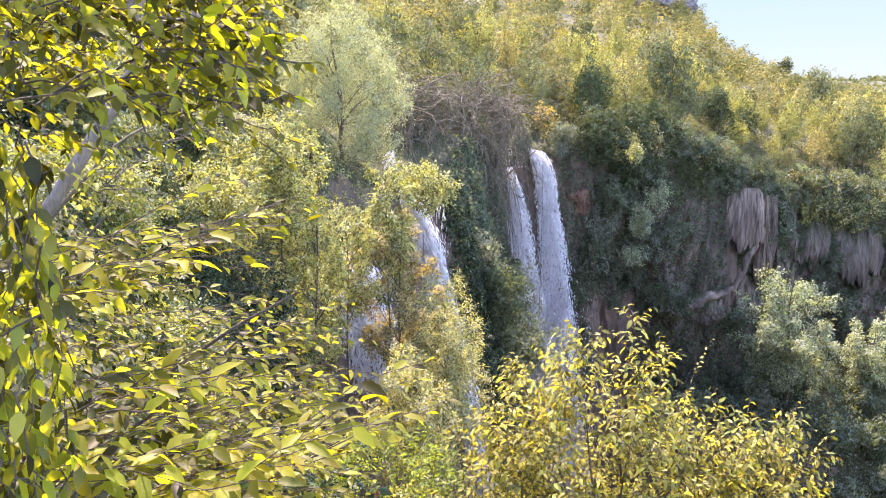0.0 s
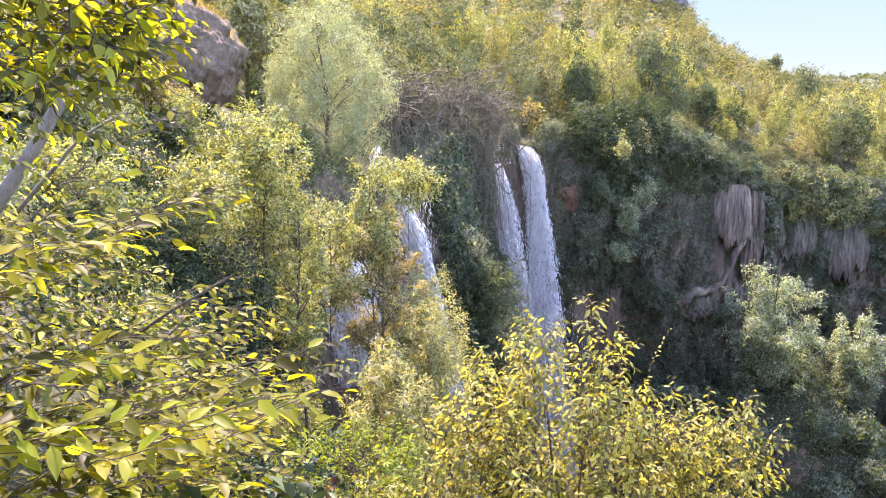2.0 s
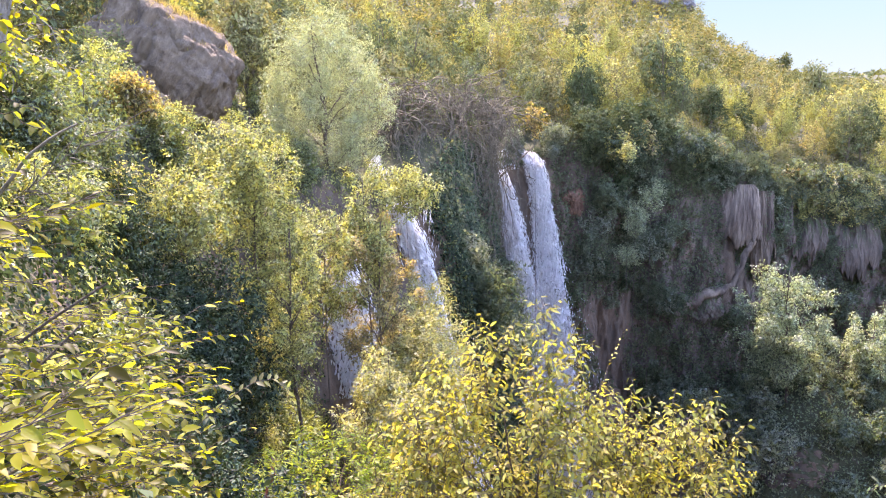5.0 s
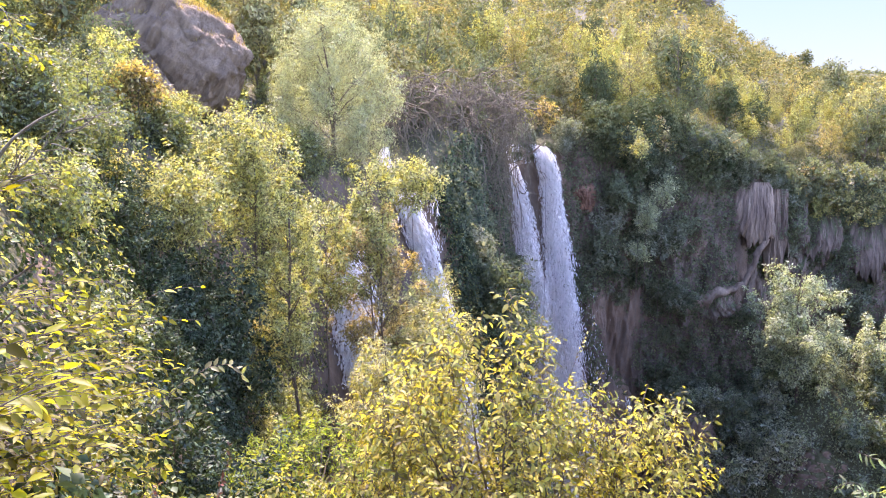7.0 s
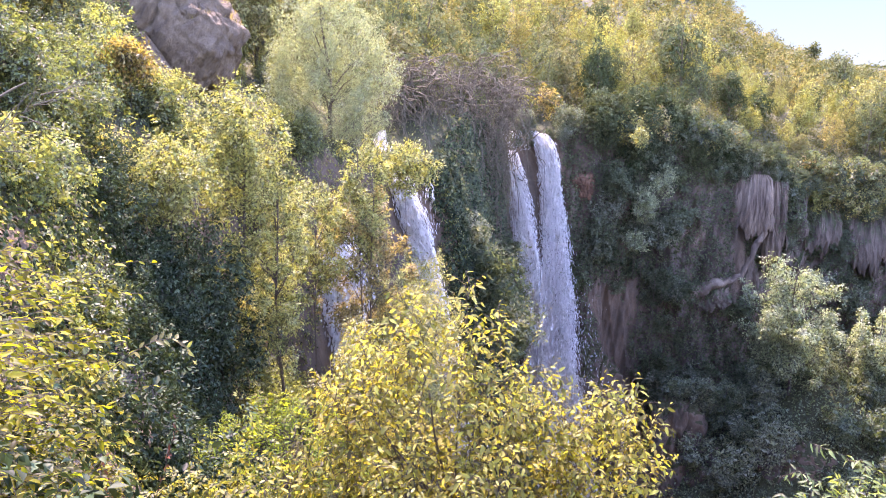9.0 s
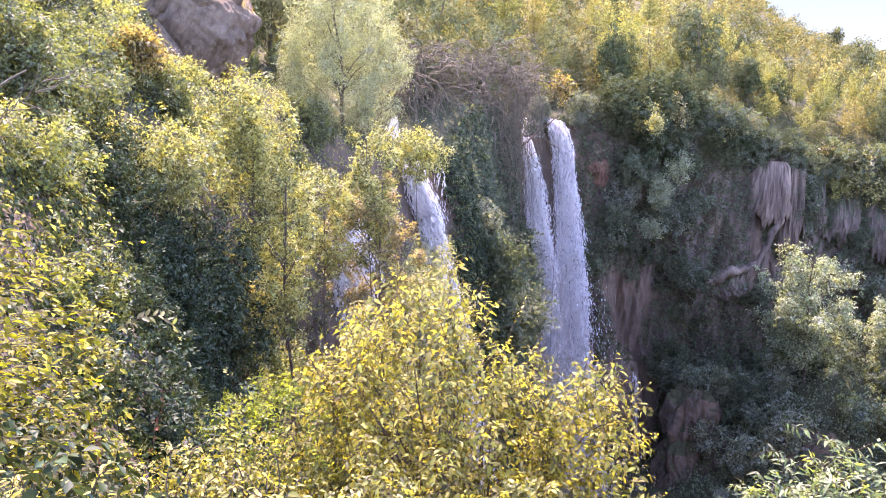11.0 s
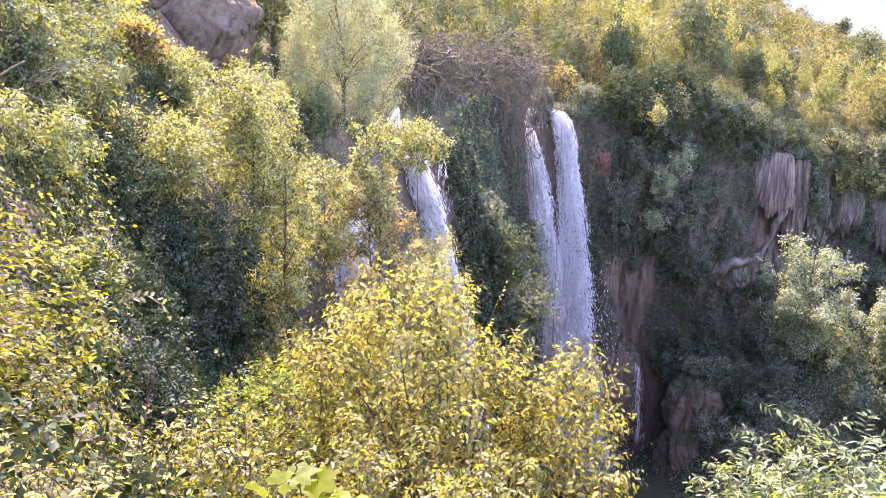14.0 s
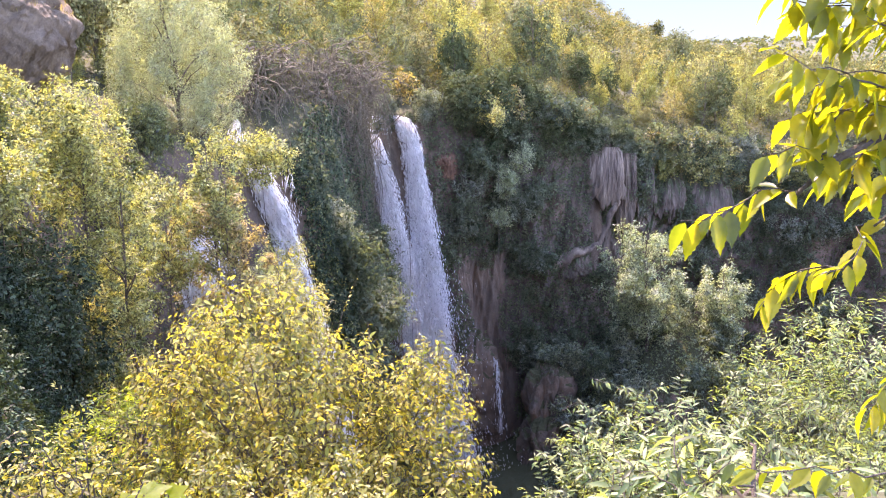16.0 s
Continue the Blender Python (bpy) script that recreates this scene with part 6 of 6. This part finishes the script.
def hanging_branch():
    o = np.array((5.2, 0.9, 0.0))
    root = empty_at("hackberry_sapling", o, label="hackberry sapling with glowing backlit leaves beside the path", category="tree")
    kinds = [leaf_mesh("leaf", M_LEAF, c, a) for c, a in ((0.12, 0.42), (0.25, 0.37), (0.35, 0.42), (0.2, 0.35))]
    limb = [np.array(p) for p in ((5.2, 0.9, -0.2), (5.1, 0.95, 0.9), (4.6, 1.0, 1.32), (3.95, 1.0, 1.31), (3.78, 1.0, 1.23), (3.68, 1.02, 1.13))]
    lines = [(np.array(limb), 0.028, 0.004)]
    def twig(a, b, sag, n, size=0.094, hang=0.8, t0=0.05):
        n = round(n * 1.6)
        st = bent(a, b, sag, 0.014, 9)
        lines.append((st, 0.003, 0.001))
        branch_leaves(root, st, n, size, hang, kinds, t0)
    twig((3.70, 1.02, 1.15), (3.47, 1.04, 1.085), -0.02, 11)
    twig((3.80, 1.0, 1.24), (3.58, 1.0, 1.20), -0.01, 8)
    twig((3.95, 1.0, 1.33), (3.60, 0.98, 1.42), -0.02, 13)
    twig((3.95, 1.0, 1.4), (3.55, 0.95, 1.53), -0.03, 14)
    twig((4.0, 1.0, 1.5), (3.62, 0.96, 1.60), -0.02, 13)
    twig((4.1, 1.0, 1.45), (3.72, 1.05, 1.48), -0.02, 11)
    twig((4.05, 1.0, 1.4), (3.80, 1.1, 1.36), -0.02, 9)
    twig((4.0, 0.98, 1.56), (3.72, 0.9, 1.66), -0.02, 11)
    twig((4.05, 1.02, 1.62), (3.64, 1.0, 1.52), -0.03, 12)
    twig((4.0, 1.05, 1.48), (3.66, 1.02, 1.36), -0.03, 11)
    twig((4.1, 1.0, 1.36), (3.74, 0.96, 1.30), -0.02, 11)
    twig((4.15, 1.02, 1.7), (3.85, 1.0, 1.62), -0.02, 10)
    twig((4.1, 1.05, 1.52), (3.86, 1.02, 1.42), -0.02, 9)
    twig((3.98, 1.0, 1.27), (3.78, 1.04, 1.10), -0.01, 9)
    twig((4.05, 1.0, 1.2), (3.86, 1.08, 1.08), -0.01, 9)
    twig((4.1, 1.0, 1.15), (3.95, 1.08, 1.02), -0.01, 8)
    twig((3.88, 1.06, 0.93), (3.70, 1.1, 0.86), -0.03, 8)
    twig((4.0, 1.1, 1.05), (3.76, 1.1, 0.93), -0.01, 6, t0=0.5)
    twig((4.3, 1.2, 0.62), (4.06, 1.2, 0.45), -0.02, 9)
    twig((4.2, 1.2, 0.22), (3.75, 1.2, 0.27), -0.03, 8)
    twig((4.0, 1.02, 1.6), (3.60, 1.0, 1.68), -0.02, 12)
    twig((3.96, 1.02, 1.36), (3.68, 1.04, 1.27), -0.02, 9)
    twig((4.12, 1.0, 1.28), (3.9, 1.02, 1.2), -0.02, 9)
    twig((4.1, 1.04, 1.58), (3.8, 1.06, 1.55), -0.02, 10)
    lines.append((bent((5.1, 0.95, 0.8), (4.2, 1.15, 0.55), -0.1, 0.01, 7), 0.008, 0.003))
    lines.append((bent((5.15, 0.92, 0.4), (4.2, 1.2, 0.22), -0.1, 0.01, 7), 0.008, 0.003))
    lines.append((bent((4.6, 1.0, 1.32), (3.98, 1.0, 1.55), -0.04, 0.01, 7), 0.008, 0.003))
    lines.append((bent((4.4, 1.0, 1.3), (3.95, 1.05, 1.04), -0.02, 0.01, 7), 0.006, 0.003))
    part("stem", tubes("stem", [(p - o, a, c) for p, a, c in lines], M_BARK, 6), root)


rng = np.random.default_rng(119)
hanging_branch()


def fig_shoots():
    """Broad lobed leaves at the tips of short shoots."""
    o = np.array((1.4, 3.35, -1.6))
    root = empty_at("fig_shoot", o, label="fig shoots with broad lobed bright green leaves", category="plant")
    V, F = [(0, 0, 0)], []
    prof = [(-2.5, 0.5), (-2.0, 0.75), (-1.5, 0.6), (-1.05, 0.95), (-0.6, 0.66), (0, 1.15), (0.6, 0.66), (1.05, 0.95), (1.5, 0.6), (2.0, 0.75), (2.5, 0.5)]
    for a, r in prof:
        V.append((math.cos(a) * r * 0.5, math.sin(a) * r * 0.5, 0.05 * math.sin(a * 5)))
        V.append((math.cos(a) * r, math.sin(a) * r, -0.12 * r * r + 0.1 * abs(math.sin(a * 2.8))))
    for k in range(len(prof) - 1):
        a = 1 + 2 * k
        F += [(0, a, a + 2), (a, a + 1, a + 3, a + 2)]
    me = bpy.data.meshes.new("leaf")
    me.from_pydata(V, [], F)
    me.polygons.foreach_set("use_smooth", [True] * len(me.polygons))
    me.materials.append(M_FIG)
    lines = []
    for x, y, z, t in ((1.38, 3.3, -0.83, 20), (1.5, 3.3, -0.86, -30), (1.26, 3.35, -0.92, 60), (1.58, 3.25, -0.92, -60), (1.45, 3.4, -0.98, 150), (1.1, 3.4, -1.0, 90), (1.68, 3.35, -1.0, -100), (1.2, 3.3, -1.05, 170)):
        st = bent(o + rng.normal(0, 0.03, 3), (x, y, z), -0.02, 0.01, 6)
        lines.append((st - o, 0.008, 0.003))
        ob = new("leaf", me)
        ob.parent = root
        ob.matrix_basis = Matrix.Translation(Vector((x, y, z)) - Vector(o)) @ pose(0, 0, 0, rng.uniform(-5, 35), rng.uniform(-20, 20), t) @ Matrix.Scale(rng.uniform(0.1, 0.13), 4)
    part("stem", tubes("stem", lines, M_BARK, 6), root)


rng = np.random.default_rng(120)
fig_shoots()


# ---- bare branches and a lone tree on the skyline ----
def bare_branch():
    root = empty_at("dead_branch", (-4.6, 8.6, 0.2), label="bare grey dead branches reaching out of the bank", category="branch")
    o = np.array(root.location)
    lines = [(bent((-4.6, 8.6, 0.2), (-3.0, 8.5, 1.28), -0.1, 0.03, 9), 0.03, 0.012), (bent((-3.0, 8.5, 1.28), (-2.4, 8.5, 1.36), -0.03, 0.02, 7), 0.011, 0.003)]
    for k in range(26):
        s = np.array([-4.2, 8.6, 0.45]) + (np.array([-2.9, 8.5, 1.3]) - np.array([-4.2, 8.6, 0.45])) * rng.uniform(0, 1)
        lines.append((bent(s, s + np.array([rng.uniform(0.1, 0.8), rng.normal(0, 0.3), rng.uniform(-0.25, 0.5)]), -0.05, 0.025, 6), rng.uniform(0.004, 0.01), 0.002))
    part("limb", tubes("limb", [(p - o, a, c) for p, a, c in lines[:2]], M_TWIG, 5), root)
    tagged(part("branchwork", tubes("branchwork", [(p - o, a, c) for p, a, c in lines[2:]], M_TWIG, 5), root), kind="stuff")


rng = np.random.default_rng(121)
bare_branch()
zt = float(outer_z(np.array(82.0), np.array(186.0)))
P("skyline_tree", 8.0, 4.0, 700, 0.5, M_FAR_B, clump_n=12, clump_r=0.13, bottom=0.4, at=(82, 186, zt), label="lone thin tree standing out on the skyline", trunk_r=0.15)


def edge_weeds():
    root = empty_at("path_weed", (0.9, 2.2, -0.4), label="leafy weeds at the edge of the path", category="plant")
    S = []
    for k in range(60):
        s = np.array([rng.uniform(0.2, 1.6), rng.uniform(1.6, 2.7), -0.25]) - np.array([0, 0, 0.15])
        S.append(spray(s, s + np.array([rng.normal(0.05, 0.12), rng.normal(0, 0.12), rng.uniform(0.1, 0.3)]), -0.03, 9, 0.05, hang=0.3))
    for k in range(90):
        s = np.array([rng.uniform(-0.9, 0.5), rng.uniform(2.3, 3.5), 0.0])
        s[2] = ground_z(s[0], s[1]) - 0.1
        S.append(spray(s, s + np.array([rng.normal(0.0, 0.12), rng.normal(0, 0.12), rng.uniform(0.2, 0.4)]), -0.03, 10, 0.05, hang=0.3))
    leafy("path_weed", S, root, M_ELM, 0.4)


rng = np.random.default_rng(122)
edge_weeds()


def lone_shoots():
    """One long arching shoot with pale lit leaves, and two short shoots of red leaves."""
    root = empty_at("arching_shoot", (-1.46, 5.20, -1.35), label="long arching shoot with pale sunlit leaves", category="plant")
    a, b, c = np.array((-1.46, 5.20, -1.35)), np.array((-0.59, 5.30, -0.51)), np.array((-0.25, 5.40, -0.69))
    t = np.linspace(0, 1, 8)[:, None]
    curve = a * (1 - t) ** 2 + (b * 2 - (a + c) / 2) * 2 * t * (1 - t) + c * t ** 2
    one_spray = spray(a, c, 0, 24, 0.085, hang=0.25, flat=0.3, lean=0.4)
    k, u = np.linspace(0, 1, 8), np.linspace(0.25, 1, 24)
    base = np.stack([np.interp(u, k, curve[:, i]) for i in range(3)], -1)
    leafy("arching_shoot", [(curve, base, one_spray[2], one_spray[3], one_spray[4])], root, M_NEAR, 0.42)
    red = leaf_material("red_leaf", one((0.15, 0.07, 0.04)), leaf_var=0.5, through_light=0.4, tint=(1.7, 1.1, 0.6))
    for p0, p1 in (((-0.69, 5.50, -1.96), (-0.38, 5.50, -1.19)), ((-1.00, 5.50, -2.02), (-1.02, 5.50, -1.36))):
        root = empty_at("smoke_bush_shoot", p0, label="upright shoot with reddish-brown autumn leaves", category="plant")
        leafy("smoke_bush_shoot", [spray(p0, p1, -0.03, 16, 0.06, hang=-0.2, flat=0.6)], root, red, 0.4)


rng = np.random.default_rng(123)
lone_shoots()


def leaning_tree():
    """A slim grey trunk that leans out of the bushes, with a few twigs and leaves."""
    foot = np.array((-2.48, 5.20, 1.23)) * 3.6 - np.array((-2.12, 5.20, 1.76)) * 2.6
    foot[2] = ground_z(foot[0], foot[1]) - 0.2
    root = empty_at("leaning_tree", foot, label="slim leaning tree with a bare grey trunk", category="tree")
    bark = solid_material("grey_bark", [(0.3, (0.16, 0.13, 0.10)), (0.7, (0.32, 0.27, 0.21))], 4.0, (3, 3, 0.7), bump=0.6)
    mid, top = np.array((-2.12, 5.20, 1.76)), np.array((-2.01, 5.20, 1.99))
    trunk = [(np.array([foot, np.array((-2.48, 5.20, 1.23)), mid, top, top + np.array([0.15, 0, 0.5])]), 0.055, 0.03)]
    S = []
    for k in range(26):
        s = mid + (top - mid) * rng.uniform(0.2, 2.4)
        S.append(spray(s, s + unit(rng.normal(0, 1, 3) + np.array([0, 0, 0.4])) * rng.uniform(0.3, 0.7), -0.03, 10, 0.075, hang=0.3))
    leafy("leaning_tree", S, root, M_OVER, 0.5, extra=trunk, bark=bark)


rng = np.random.default_rng(124)
leaning_tree()
